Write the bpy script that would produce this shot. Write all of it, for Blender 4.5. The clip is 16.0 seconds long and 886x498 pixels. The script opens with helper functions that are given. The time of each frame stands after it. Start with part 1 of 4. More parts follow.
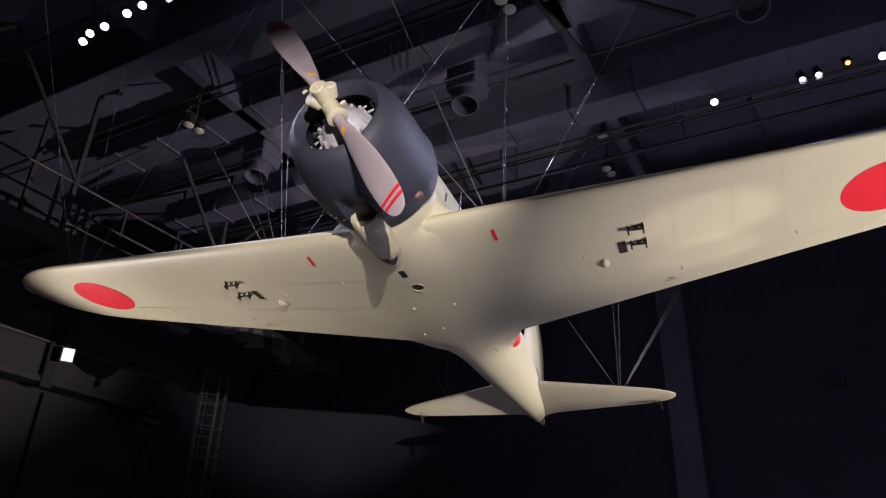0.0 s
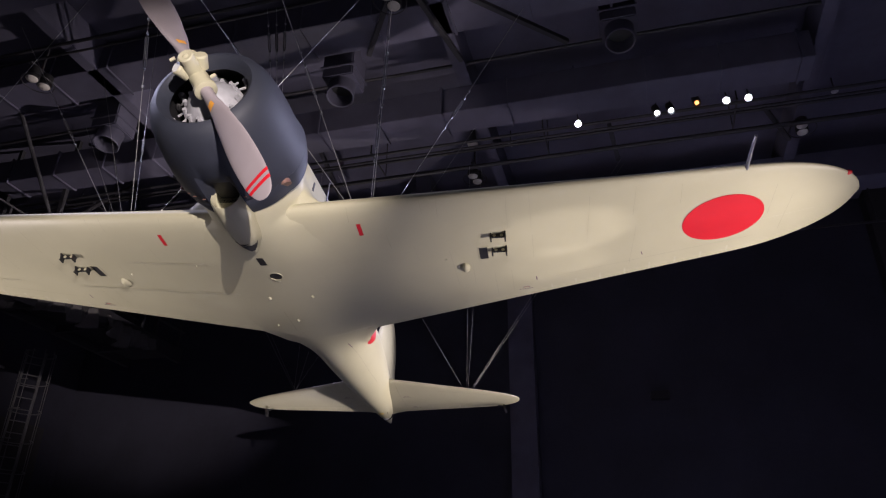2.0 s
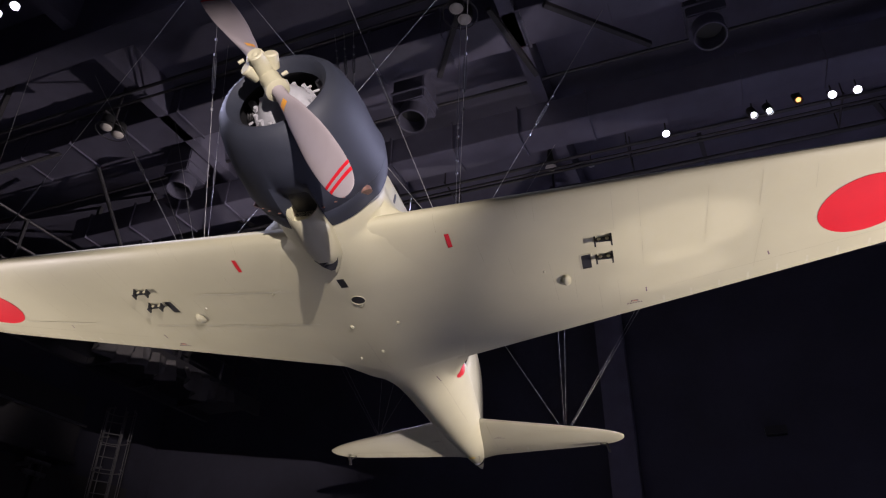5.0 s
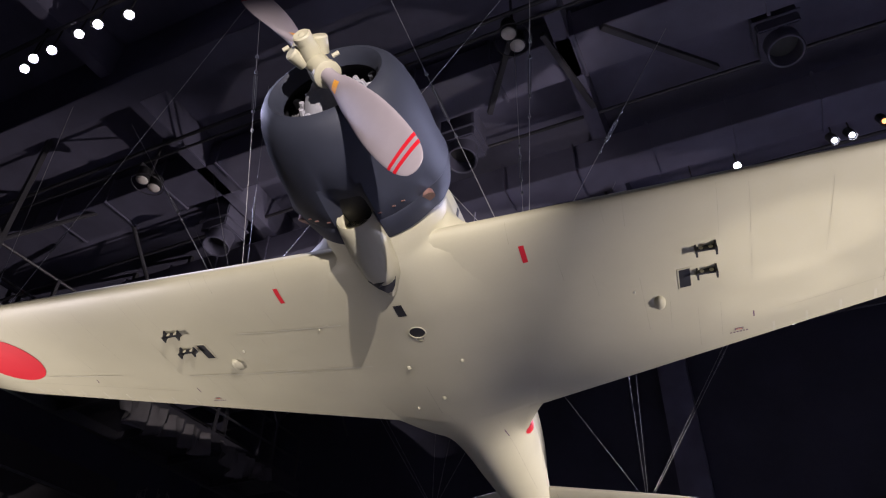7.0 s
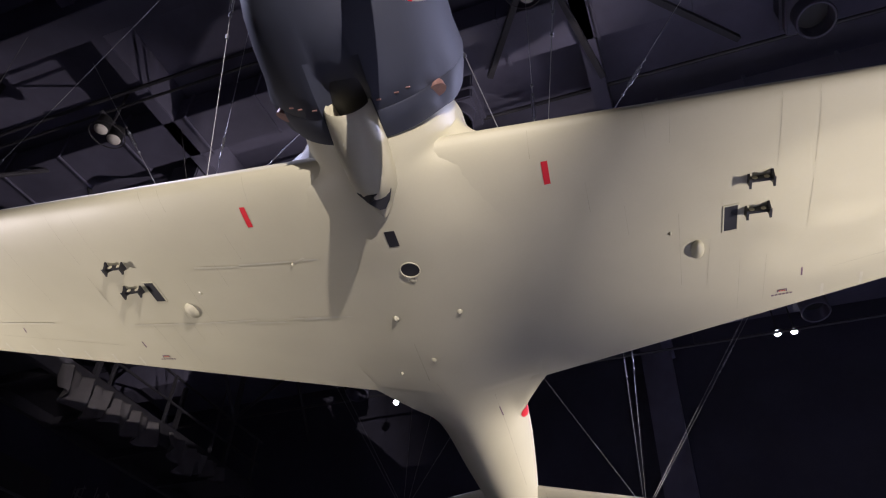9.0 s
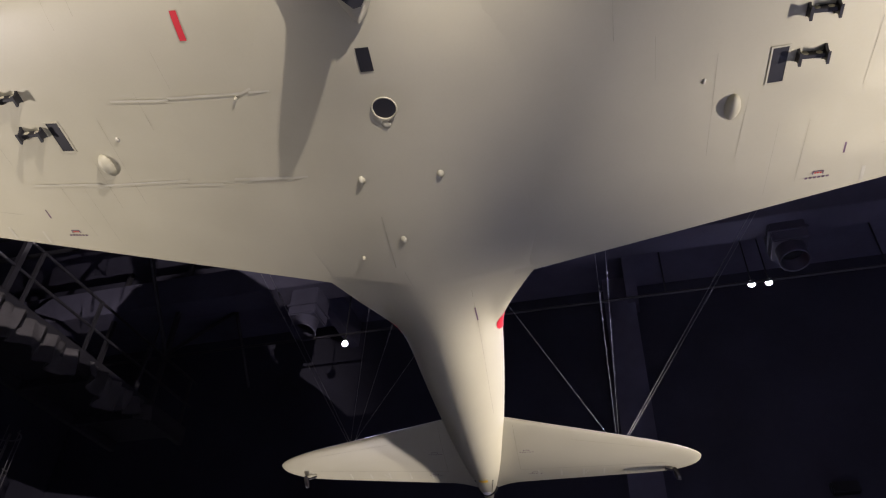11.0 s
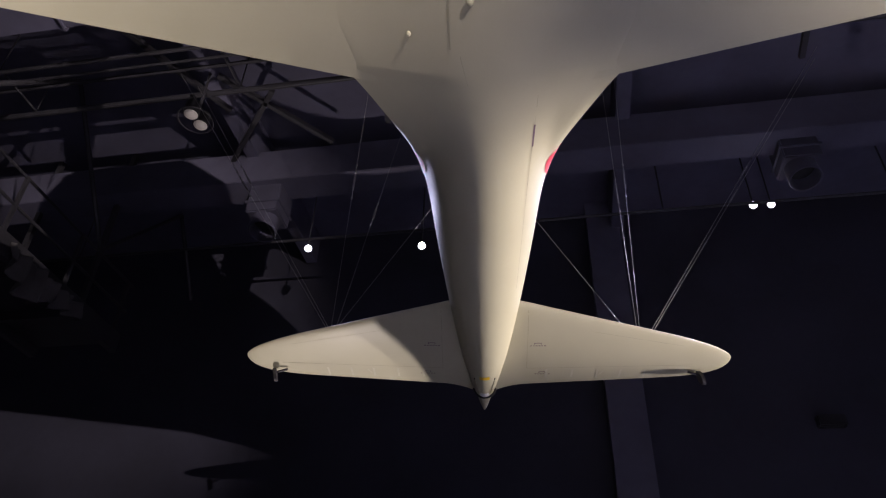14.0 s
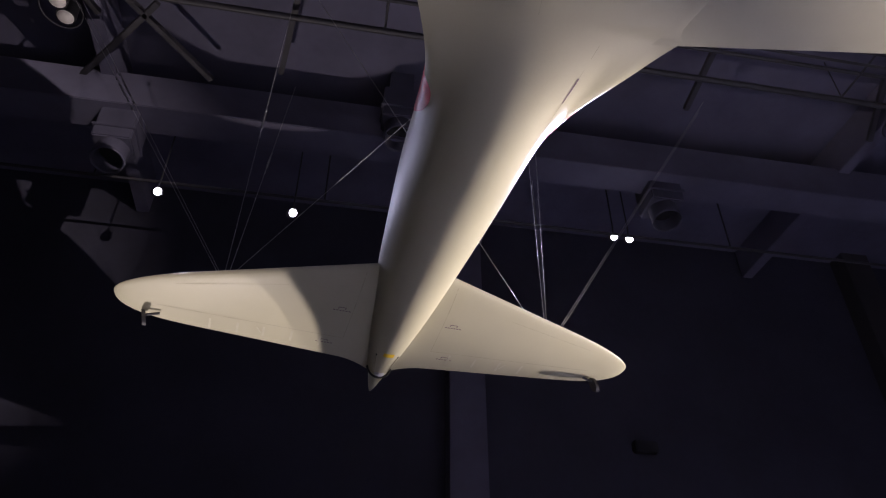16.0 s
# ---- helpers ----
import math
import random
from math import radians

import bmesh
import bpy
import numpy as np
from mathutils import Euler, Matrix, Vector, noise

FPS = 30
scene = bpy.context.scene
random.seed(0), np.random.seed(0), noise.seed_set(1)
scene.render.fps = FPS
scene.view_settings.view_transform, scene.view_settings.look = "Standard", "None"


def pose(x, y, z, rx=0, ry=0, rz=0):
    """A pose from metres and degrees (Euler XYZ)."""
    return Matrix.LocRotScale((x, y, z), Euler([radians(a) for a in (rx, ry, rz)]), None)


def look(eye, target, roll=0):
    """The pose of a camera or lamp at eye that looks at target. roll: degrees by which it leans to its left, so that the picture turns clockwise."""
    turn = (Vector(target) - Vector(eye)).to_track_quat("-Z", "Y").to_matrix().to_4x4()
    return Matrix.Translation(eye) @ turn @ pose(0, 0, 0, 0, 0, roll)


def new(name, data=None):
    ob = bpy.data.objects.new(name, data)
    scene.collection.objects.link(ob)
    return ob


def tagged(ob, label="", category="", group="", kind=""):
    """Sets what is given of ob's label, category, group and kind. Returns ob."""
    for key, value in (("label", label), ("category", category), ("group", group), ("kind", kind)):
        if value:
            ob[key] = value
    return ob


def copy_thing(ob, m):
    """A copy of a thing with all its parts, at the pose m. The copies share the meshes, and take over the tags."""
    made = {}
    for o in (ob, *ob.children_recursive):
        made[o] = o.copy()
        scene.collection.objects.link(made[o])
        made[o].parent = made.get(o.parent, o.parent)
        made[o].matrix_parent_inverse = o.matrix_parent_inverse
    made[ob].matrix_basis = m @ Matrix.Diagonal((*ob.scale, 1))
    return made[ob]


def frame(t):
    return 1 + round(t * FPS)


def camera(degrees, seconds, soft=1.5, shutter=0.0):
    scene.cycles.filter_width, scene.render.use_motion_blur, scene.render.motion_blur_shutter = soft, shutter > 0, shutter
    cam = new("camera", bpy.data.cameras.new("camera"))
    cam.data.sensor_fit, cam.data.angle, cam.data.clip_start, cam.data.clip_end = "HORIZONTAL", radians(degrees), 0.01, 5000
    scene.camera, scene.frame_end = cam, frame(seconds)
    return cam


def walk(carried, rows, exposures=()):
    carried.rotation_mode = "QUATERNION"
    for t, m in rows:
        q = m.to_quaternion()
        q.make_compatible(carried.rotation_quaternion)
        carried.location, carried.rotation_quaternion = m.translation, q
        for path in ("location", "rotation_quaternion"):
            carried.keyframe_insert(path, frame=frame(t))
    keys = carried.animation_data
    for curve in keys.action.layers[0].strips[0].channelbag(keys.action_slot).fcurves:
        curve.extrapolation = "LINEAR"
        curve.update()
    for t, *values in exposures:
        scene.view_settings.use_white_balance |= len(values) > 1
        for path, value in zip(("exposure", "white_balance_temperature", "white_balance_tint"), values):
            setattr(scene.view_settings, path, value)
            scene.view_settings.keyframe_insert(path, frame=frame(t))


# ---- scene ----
# camera: seconds, place, turn
PATH = (
    (0.0, 2.960, -4.380, 1.621, 116.53, -1.50, 20.73),
    (0.5, 2.961, -4.398, 1.618, 116.60, -1.50, 18.05),
    (1.0, 2.954, -4.398, 1.614, 116.61, -1.35, 14.31),
    (1.5, 2.919, -4.366, 1.614, 116.63, -1.18, 10.84),
    (2.0, 2.903, -4.350, 1.626, 116.61, -0.95, 8.40),
    (2.5, 2.916, -4.367, 1.621, 116.65, -0.74, 7.49),
    (3.0, 2.885, -4.345, 1.627, 116.72, -0.60, 7.71),
    (3.5, 2.844, -4.225, 1.616, 117.05, -0.65, 8.92),
    (4.0, 2.764, -4.038, 1.635, 118.03, -0.63, 10.78),
    (4.5, 2.602, -3.812, 1.618, 119.45, -0.62, 12.78),
    (5.0, 2.477, -3.555, 1.619, 120.80, -0.73, 14.62),
    (7.3, 1.796, -2.395, 1.637, 128.78, -1.24, 18.04),
    (7.5, 1.734, -2.267, 1.605, 129.49, -1.42, 18.17),
    (8.0, 1.578, -2.034, 1.627, 130.07, -1.78, 17.43),
    (8.5, 1.462, -1.730, 1.636, 130.14, -1.96, 15.82),
    (9.0, 1.321, -1.442, 1.624, 130.10, -2.01, 13.98),
    (9.5, 1.194, -1.168, 1.630, 130.03, -2.01, 12.44),
    (10.0, 1.118, -0.837, 1.625, 129.75, -1.99, 11.16),
    (12.5, 0.440, 0.582, 1.584, 126.40, -1.58, 6.21),
    (13.0, 0.357, 0.845, 1.555, 126.07, -1.55, 5.41),
    (13.5, 0.235, 1.027, 1.535, 125.77, -1.52, 4.54),
    (14.0, -0.035, 1.213, 1.517, 125.69, -1.53, 2.66),
    (14.5, -0.291, 1.429, 1.478, 125.93, -1.37, -1.03),
    (15.0, -0.562, 1.635, 1.490, 126.23, -1.15, -5.94),
    (15.5, -0.925, 1.803, 1.504, 126.49, -0.71, -11.36),
    (16.0, -1.229, 2.009, 1.482, 126.80, -0.05, -17.18),
)
cam = camera(63.9, 16.0, 1.15)
walk(cam, [(t, pose(x, y, z, rx, ry, rz)) for t, x, y, z, rx, ry, rz in PATH],
     exposures=[(0.0, 0.0, 6300, 25), (4.5, 0.02, 6300, 25), (7.5, 0.16, 6100, 25), (12.5, 0.38, 6200, 25), (14.5, 0.44, 6300, 27), (16.0, 0.56, 6300, 28)])

# ------------------------------------------------------------ world and light
world = bpy.data.worlds.new("world")
scene.world = world
world.use_nodes = True
world.node_tree.nodes["Background"].inputs[0].default_value = (0.02, 0.022, 0.035, 1)
world.node_tree.nodes["Background"].inputs[1].default_value = 0.3

TILT = -8.5                       # the airplane hangs nose up
HANG = pose(0, 0, 5.75, TILT, 0.22, 0)


def spot(name, eye, target, watts, cone, blend=0.4, size=0.12, color=(1, 0.93, 0.82)):
    data = bpy.data.lights.new(name, "SPOT")
    data.energy, data.spot_size, data.spot_blend, data.shadow_soft_size, data.color = watts, radians(cone), blend, size, color
    ob = new(name, data)
    ob.matrix_world = look(eye, target)
    return ob


# floor-standing uplights beside and before the airplane, and ceiling floods
WARM = (1.0, 0.93, 0.80)
COOL = (0.70, 0.75, 1.0)
spot("uplight", (10.5, 2.2, 0.6), (4.2, 2.65, 5.22), 3700, 27, 0.8, 0.06, WARM)
spot("uplight", (10.5, 1.5, 0.8), (3.15, 2.40, 5.17), 1250, 7.0, 0.7, 0.03, WARM)
spot("uplight", (10.5, 2.7, 0.8), (2.95, 3.02, 5.16), 1000, 5.6, 0.8, 0.03, WARM)
spot("uplight", (9.5, 7.2, 2.7), (0.8, 6.1, 5.3), 5000, 30, 0.8, 0.03, WARM)
spot("uplight", (-8.3, 2.0, 1.6), (-3.9, 2.5, 5.1), 1500, 42, 0.85, 0.08, WARM)
spot("uplight", (-2.3, 9.9, 0.4), (-2.07, 8.5, 4.6), 480, 36, 0.06, 0.03, WARM)
spot("uplight", (4.9, -7.3, 3.1), (-0.15, 0.9, 5.2), 5800, 22.5, 0.8, 0.03, WARM)
spot("ceiling_flood", (-4.2, 0.9, 9.05), (1.5, 0.0, 4.0), 480, 90, 0.6, 0.10, COOL)
spot("ceiling_flood", (5.9, 5.2, 8.95), (2.6, -3.0, 2.2), 1100, 100, 0.6, 0.10, COOL)
spot("ceiling_flood", (4.1, 9.4, 8.35), (0.2, 1.2, 2.0), 900, 90, 0.6, 0.10, COOL)
spot("ceiling_flood", (-2.7, 10.1, 8.0), (0.2, 1.2, 2.0), 140, 90, 0.6, 0.10, COOL)
# added fill with no lamp of its own: floor bounce brightens the right ceiling
spot("ceiling_flood", (5.1, 6.5, 9.0), (6.5, 4.0, 0.0), 3200, 100, 1.0, 0.3, COOL)

# ------------------------------------------------------------ materials


def material(name, color, rough=0.6, metal=0.0, vary=0.12, scale=6.0, bump=0.0, grain=120.0, coat=0.0):
    m = bpy.data.materials.new(name)
    m.use_nodes = True
    t = m.node_tree
    b = t.nodes["Principled BSDF"]
    co = t.nodes.new("ShaderNodeTexCoord")
    n1, n2 = t.nodes.new("ShaderNodeTexNoise"), t.nodes.new("ShaderNodeTexNoise")
    n1.inputs["Scale"].default_value, n1.inputs["Detail"].default_value = scale, 6
    n2.inputs["Scale"].default_value, n2.inputs["Detail"].default_value = grain, 3
    for n in (n1, n2):
        t.links.new(co.outputs["Object"], n.inputs["Vector"])
    mix = t.nodes.new("ShaderNodeMix")
    mix.data_type = "RGBA"
    lo, hi = 1 - vary, 1 + vary
    mix.inputs[6].default_value = (*[c * lo for c in color], 1)
    mix.inputs[7].default_value = (*[min(1, c * hi) for c in color], 1)
    add = t.nodes.new("ShaderNodeMath")
    add.operation = "MULTIPLY_ADD"
    t.links.new(n2.outputs["Fac"], add.inputs[0])
    add.inputs[1].default_value = 0.35
    sub = t.nodes.new("ShaderNodeMath")
    sub.operation = "MULTIPLY_ADD"
    t.links.new(n1.outputs["Fac"], sub.inputs[0])
    sub.inputs[1].default_value, sub.inputs[2].default_value = 2.2, -0.78
    t.links.new(sub.outputs[0], add.inputs[2])
    t.links.new(add.outputs[0], mix.inputs[0])
    t.links.new(mix.outputs[2], b.inputs["Base Color"])
    rg = t.nodes.new("ShaderNodeMath")
    rg.operation = "MULTIPLY_ADD"
    t.links.new(n1.outputs["Fac"], rg.inputs[0])
    rg.inputs[1].default_value, rg.inputs[2].default_value = 0.2, rough - 0.1
    t.links.new(rg.outputs[0], b.inputs["Roughness"])
    b.inputs["Metallic"].default_value = metal
    b.inputs["Coat Weight"].default_value = coat
    if bump:
        bp = t.nodes.new("ShaderNodeBump")
        bp.inputs["Strength"].default_value, bp.inputs["Distance"].default_value = 1.0, bump
        t.links.new(add.outputs[0], bp.inputs["Height"])
        t.links.new(bp.outputs[0], b.inputs["Normal"])
    return m


def glow(name, color, strength):
    m = bpy.data.materials.new(name)
    m.use_nodes = True
    b = m.node_tree.nodes["Principled BSDF"]
    b.inputs["Base Color"].default_value = (0.8, 0.8, 0.8, 1)
    b.inputs["Emission Color"].default_value = (*color, 1)
    b.inputs["Emission Strength"].default_value = strength
    return m


PAINT = material("pale_olive_paint", (0.48, 0.455, 0.318), 0.5, 0, 0.05, 1.6, 0.0006, 60)
COWL = material("blue_black_paint", (0.026, 0.030, 0.045), 0.62, 0, 0.12, 3, 0.0004, 60)
RED = material("red_paint", (0.62, 0.012, 0.022), 0.5, 0, 0.06, 3, 0.0002)
BLADE = material("grey_propeller_paint", (0.33, 0.29, 0.31), 0.42, 0, 0.07, 5, 0.0002)
STEEL = material("steel", (0.22, 0.22, 0.235), 0.42, 1.0, 0.1, 20)
WIRE = material("bright_steel_wire", (0.50, 0.50, 0.50), 0.4, 0.6, 0.1, 30)
BLACK = material("black_metal", (0.018, 0.018, 0.02), 0.5, 0, 0.2, 10)
ALLOY = material("engine_grey", (0.42, 0.42, 0.45), 0.55, 0.2, 0.1, 20)
RUST = material("heat_stained_pipe", (0.22, 0.12, 0.10), 0.5, 0.4, 0.3, 15)
ORANGE = material("orange_plate_enamel", (0.80, 0.36, 0.05), 0.5, 0, 0.15, 30)
YELLOW = material("yellow_paint", (0.75, 0.50, 0.02), 0.5, 0, 0.05, 6)
WALLP = material("dark_wall_paint", (0.040, 0.039, 0.061), 0.8, 0, 0.25, 0.7, 0.004, 8)
CEIL = material("dark_ceiling_paint", (0.105, 0.10, 0.152), 0.8, 0, 0.25, 0.9, 0.004, 8)
DUCT = material("dark_duct_paint", (0.105, 0.10, 0.15), 0.6, 0, 0.2, 2, 0.001)
SEAM = material("panel_joint", (0.39, 0.368, 0.258), 0.7, 0, 0.2, 8)
PALE_RIDGE = material("pale_ridge", (0.52, 0.50, 0.38), 0.5, 0, 0.1, 8)
PRINT = material("stencil_ink", (0.15, 0.09, 0.13), 0.6, 0, 0.3, 30)
SHADE = material("pale_lamp_glass", (0.62, 0.58, 0.55), 0.35, 0, 0.1, 12)
WHITE = material("white_plastic", (0.6, 0.6, 0.6), 0.5, 0, 0.05, 10)
PIPE = material("grey_galvanised_pipe", (0.16, 0.155, 0.165), 0.5, 0.5, 0.2, 6)
RAIL = material("dark_grey_rail_paint", (0.042, 0.040, 0.048), 0.5, 0.1, 0.2, 5)
LADDER = material("grey_ladder_steel", (0.15, 0.145, 0.155), 0.5, 0.2, 0.2, 5)
PANEL = material("dark_grey_wall_panel", (0.042, 0.039, 0.043), 0.7, 0, 0.25, 0.8, 0.002, 20)
CLOTH = material("grey_cloth", (0.10, 0.093, 0.097), 0.9, 0, 0.2, 3, 0.003, 40)
NOZZLE = material("dark_nozzle_paint", (0.080, 0.077, 0.115), 0.5, 0, 0.2, 2, 0.001)
LAMP_ON = glow("lit_spot_lens", (0.95, 0.96, 1.0), 60)
LAMP_WARM = glow("lit_warm_spot_lens", (1.0, 0.36, 0.07), 3)
EXITG = glow("lit_exit_sign", (0.75, 1.0, 0.82), 1.5)
FLOORM = material("grey_floor", (0.36, 0.35, 0.35), 0.6, 0, 0.1, 2)

# ------------------------------------------------------------ mesh helpers


def part(name, bm, mat, parent=None, label="", smooth=True):
    me = bpy.data.meshes.new(name)
    bmesh.ops.recalc_face_normals(bm, faces=bm.faces)
    bm.to_mesh(me)
    bm.free()
    for p in me.polygons:
        p.use_smooth = smooth
    if smooth:
        me.set_sharp_from_angle(angle=radians(38))
    me.materials.append(mat)
    ob = new(name, me)
    if parent:
        ob.parent = parent
    if label:
        ob["label"] = label
    return ob


def loft(rings, closed=True, caps=(True, True), bm=None):
    bm = bm or bmesh.new()
    rows = [[bm.verts.new(p) for p in r] for r in rings]
    n = len(rows[0])
    for a, b in zip(rows, rows[1:]):
        for i in range(n if closed else n - 1):
            j = (i + 1) % n
            bm.faces.new((a[i], a[j], b[j], b[i]))
    if caps[0]:
        bm.faces.new(rows[0])
    if caps[1]:
        bm.faces.new(rows[-1][::-1])
    return bm


def box(lo, hi, bm=None, bevel=0.0):
    bm = bm or bmesh.new()
    m = Matrix.Translation([(a + b) / 2 for a, b in zip(lo, hi)]) @ Matrix.Diagonal([b - a for a, b in zip(lo, hi)] + [1])
    r = bmesh.ops.create_cube(bm, size=1, matrix=m)
    if bevel:
        bmesh.ops.bevel(bm, geom=list({e for v in r["verts"] for e in v.link_edges}), offset=bevel, segments=2, affect="EDGES")
    return bm


def tube(points, r, bm=None, n=8, caps=True):
    """A round bar along points; r is one radius or one for each point."""
    bm = bm or bmesh.new()
    ps = [Vector(p) for p in points]
    rs = r if isinstance(r, (list, tuple)) else [r] * len(ps)
    rings = []
    up = None
    for i, p in enumerate(ps):
        d = (ps[min(i + 1, len(ps) - 1)] - ps[max(i - 1, 0)]).normalized()
        if up is None:
            up = d.orthogonal().normalized()
        up = (up - d * up.dot(d)).normalized()
        side = d.cross(up)
        rings.append([p + (up * math.cos(a) + side * math.sin(a)) * rs[i] for a in [2 * math.pi * k / n for k in range(n)]])
    return loft(rings, True, (caps, caps), bm)


def smooth01(v):
    v = max(0.0, min(1.0, v))
    return v * v * (3 - 2 * v)


def curve(y, pts):
    """Smooth interpolation through (y, value) pairs."""
    if y <= pts[0][0]:
        return pts[0][1]
    for i in range(len(pts) - 1):
        (a, p), (b, q) = pts[i], pts[i + 1]
        if y <= b:
            s0 = (q - p) / (b - a)
            m0 = s0 if i == 0 else (q - pts[i - 1][1]) / (b - pts[i - 1][0])
            m1 = s0 if i + 2 == len(pts) else (pts[i + 2][1] - p) / (pts[i + 2][0] - a)
            u, h = (y - a) / (b - a), b - a
            return ((2 * u ** 3 - 3 * u * u + 1) * p + (u ** 3 - 2 * u * u + u) * h * m0
                    + (3 * u * u - 2 * u ** 3) * q + (u ** 3 - u * u) * h * m1)
    return pts[-1][1]


# ------------------------------------------------------------ the airplane: x across, y to the tail, z up, hub at the origin
plane = tagged(new("fighter_airplane"), "pale olive propeller fighter airplane with red discs, hung on cables", "airplane")
plane.matrix_world = HANG

SPAN = {-1: 6.175, 1: 6.13}           # the tips differ a little


TWIST = 0.0055


def wing_le(x):
    span = SPAN[1 if x > 0 else -1]
    x = abs(x)
    s = max(0.0, (x - 5.0) / (span - 5.0))
    k = max(0.0, 1 - s ** 2.3) ** (1 / 2.1)
    return 2.45 + (1.55 + 0.052 * x - 2.45) * k


def wing_te(x):
    span = SPAN[1 if x > 0 else -1]
    x = abs(x)
    s = max(0.0, (x - 5.0) / (span - 5.0))
    k = max(0.0, 1 - s ** 2.3) ** (1 / 2.1)
    return 2.45 + (4.274 - 0.19 * x - 2.45) * k


def wing_z(x):
    return -0.411 + 0.088 * abs(x)


def foil(u, upper, thick, camber=0.02):
    t = 5 * thick * (0.2969 * math.sqrt(u) - 0.126 * u - 0.3516 * u * u + 0.2843 * u ** 3 - 0.1036 * u ** 4)
    c = camber / 0.16 * (0.8 * u - u * u) if u < 0.4 else camber / 0.36 * (0.2 + 0.8 * u - u * u)
    return c + t if upper else c - t


def wing_low(x, y):
    a, b = wing_le(x), wing_te(x)
    u = max(0.0, min(1.0, (y - a) / max(1e-4, b - a)))
    return wing_z(x) + (b - a) * foil(u, False, 0.145 - 0.008 * abs(x)) + TWIST * abs(x) * (u - 0.4)


def wing_ring(x, n=26):
    a, b = wing_le(x), wing_te(x)
    us = [0.5 * (1 - math.cos(math.pi * i / n)) for i in range(n + 1)]
    th = 0.145 - 0.008 * abs(x)
    c = b - a
    return [(x, a + c * u, wing_z(x) + c * foil(u, False, th) + TWIST * abs(x) * (u - 0.4)) for u in us] + [(x, a + c * u, wing_z(x) + c * foil(u, True, th) + TWIST * abs(x) * (u - 0.4)) for u in us[-2:0:-1]]


def build_wing(side):
    xs = [0.3 + 0.2 * i for i in range(24)] + [5.0 + (SPAN[side] - 5.003) * math.sin(math.pi / 2 * i / 12) for i in range(13)]
    xs = sorted(set(round(v, 4) for v in xs))
    return part("wing", loft([wing_ring(side * x) for x in xs]), PAINT, plane)


WINGS = {s: build_wing(s) for s in (-1, 1)}

HALF = [(1.30, 0.50), (1.6, 0.535), (2.4, 0.56), (3.2, 0.555), (4.2, 0.515), (5.3, 0.445), (6.0, 0.395), (6.75, 0.325), (7.5, 0.235), (8.1, 0.125), (8.3, 0.072), (8.45, 0.036), (8.53, 0.01)]
BELLY = [(1.30, -0.56), (1.6, -0.61), (2.13, -0.605), (2.6, -0.565), (3.1, -0.535), (3.6, -0.52), (4.2, -0.49), (5.3, -0.38), (6.7, -0.19), (7.6, -0.06), (8.1, 0.02), (8.45, 0.075), (8.53, 0.10)]
SPINE = [(1.30, 0.56), (2.0, 0.66), (3.0, 0.75), (4.2, 0.72), (5.5, 0.62), (7.0, 0.46), (8.0, 0.32), (8.45, 0.16), (8.53, 0.11)]


def body_ring(y):
    w, zb, zt = curve(y, HALF), curve(y, BELLY), curve(y, SPINE)
    zc = zb + (zt - zb) * (0.46 + 0.14 * smooth01((y - 4.2) / 0.8))
    # how far the wing root fairing spreads at this station
    k = smooth01((y - 1.5) / 0.25) * (1 - smooth01((y - 4.3) / 1.6))
    if y < 4.1:
        wf = w + (1.0 - 0.20 * smooth01((y - 3.4) / 0.7) - w) * smooth01((y - 1.56) / 0.2)
        ze = wing_z(wf)
    else:
        wf = w + (0.80 - w) * max(0.0, 1 - (y - 4.1) / 1.5) ** 3.4
        ze = wing_z(0.80) + (y - 4.1) * 0.16
    nb, nt = 20, 18
    half = []
    for i in range(nb + 1):
        th = math.pi / 2 * i / nb
        ex, ez = w * math.sin(th), zc - (zc - zb) * math.cos(th)
        fx = wf * i / nb
        zw = wing_low(max(fx, 0.3), y) + max(0.0, y - 4.1) * 0.16
        if y < 4.1:
            # a broad, nearly flat belly that runs out into the wing
            spread = 0.62 + 0.36 * smooth01((y - 1.65) / 0.8)
            u = min(1.0, fx / spread)
            base = wing_low(math.sqrt(fx * fx + 0.04), y)
            fz = base + (zb - wing_low(0.2, y)) * (1 - u * u * u * (u * (6 * u - 15) + 10)) + 0.002 * smooth01((u - 0.85) / 0.15)
        else:
            zf = zc - (zc - zb) * math.sqrt(max(0.0, 1 - (fx / w) ** 2))
            h = max(0.0, min(1.0, 0.5 + 0.5 * (zw - zf) / 0.2))
            fe = zw + (zf - zw) * h - 0.16 * h * (1 - h)
            u = min(1.0, fx / 0.83)
            fr = zb + (wing_z(0.83) + (y - 4.1) * 0.16 - zb) * smooth01(u)
            fz = fr + (fe - fr) * smooth01((y - 4.1) / 0.7)
        if i >= nb - 1:
            fz = zw + (0.003 if y < 4.05 else 0.0) if i < nb else ze
        half.append((ex + (fx - ex) * k, ez + (fz - ez) * k))
    for i in range(1, nt + 1):
        v = i / nt
        th = math.pi / 2 * (1 + v)
        ex, ez = w * math.sin(th), zc - (zt - zc) * math.cos(th)
        zs = zc + 0.1
        if v < 0.45:
            q = v / 0.45 * math.pi / 2
            fx, fz = wf + (w - wf) * math.sin(q), ze + (zs - ze) * (1 - math.cos(q))
        else:
            q = math.pi / 2 * (v - 0.45) / 0.55
            fx, fz = w * math.cos(q), zs + (zt - zs) * math.sin(q)
        half.append((ex + (fx - ex) * k, ez + (fz - ez) * k))
    pts = [(x, y, z) for x, z in half]
    return pts + [(-x, yy, z) for x, yy, z in pts[-2:0:-1]]


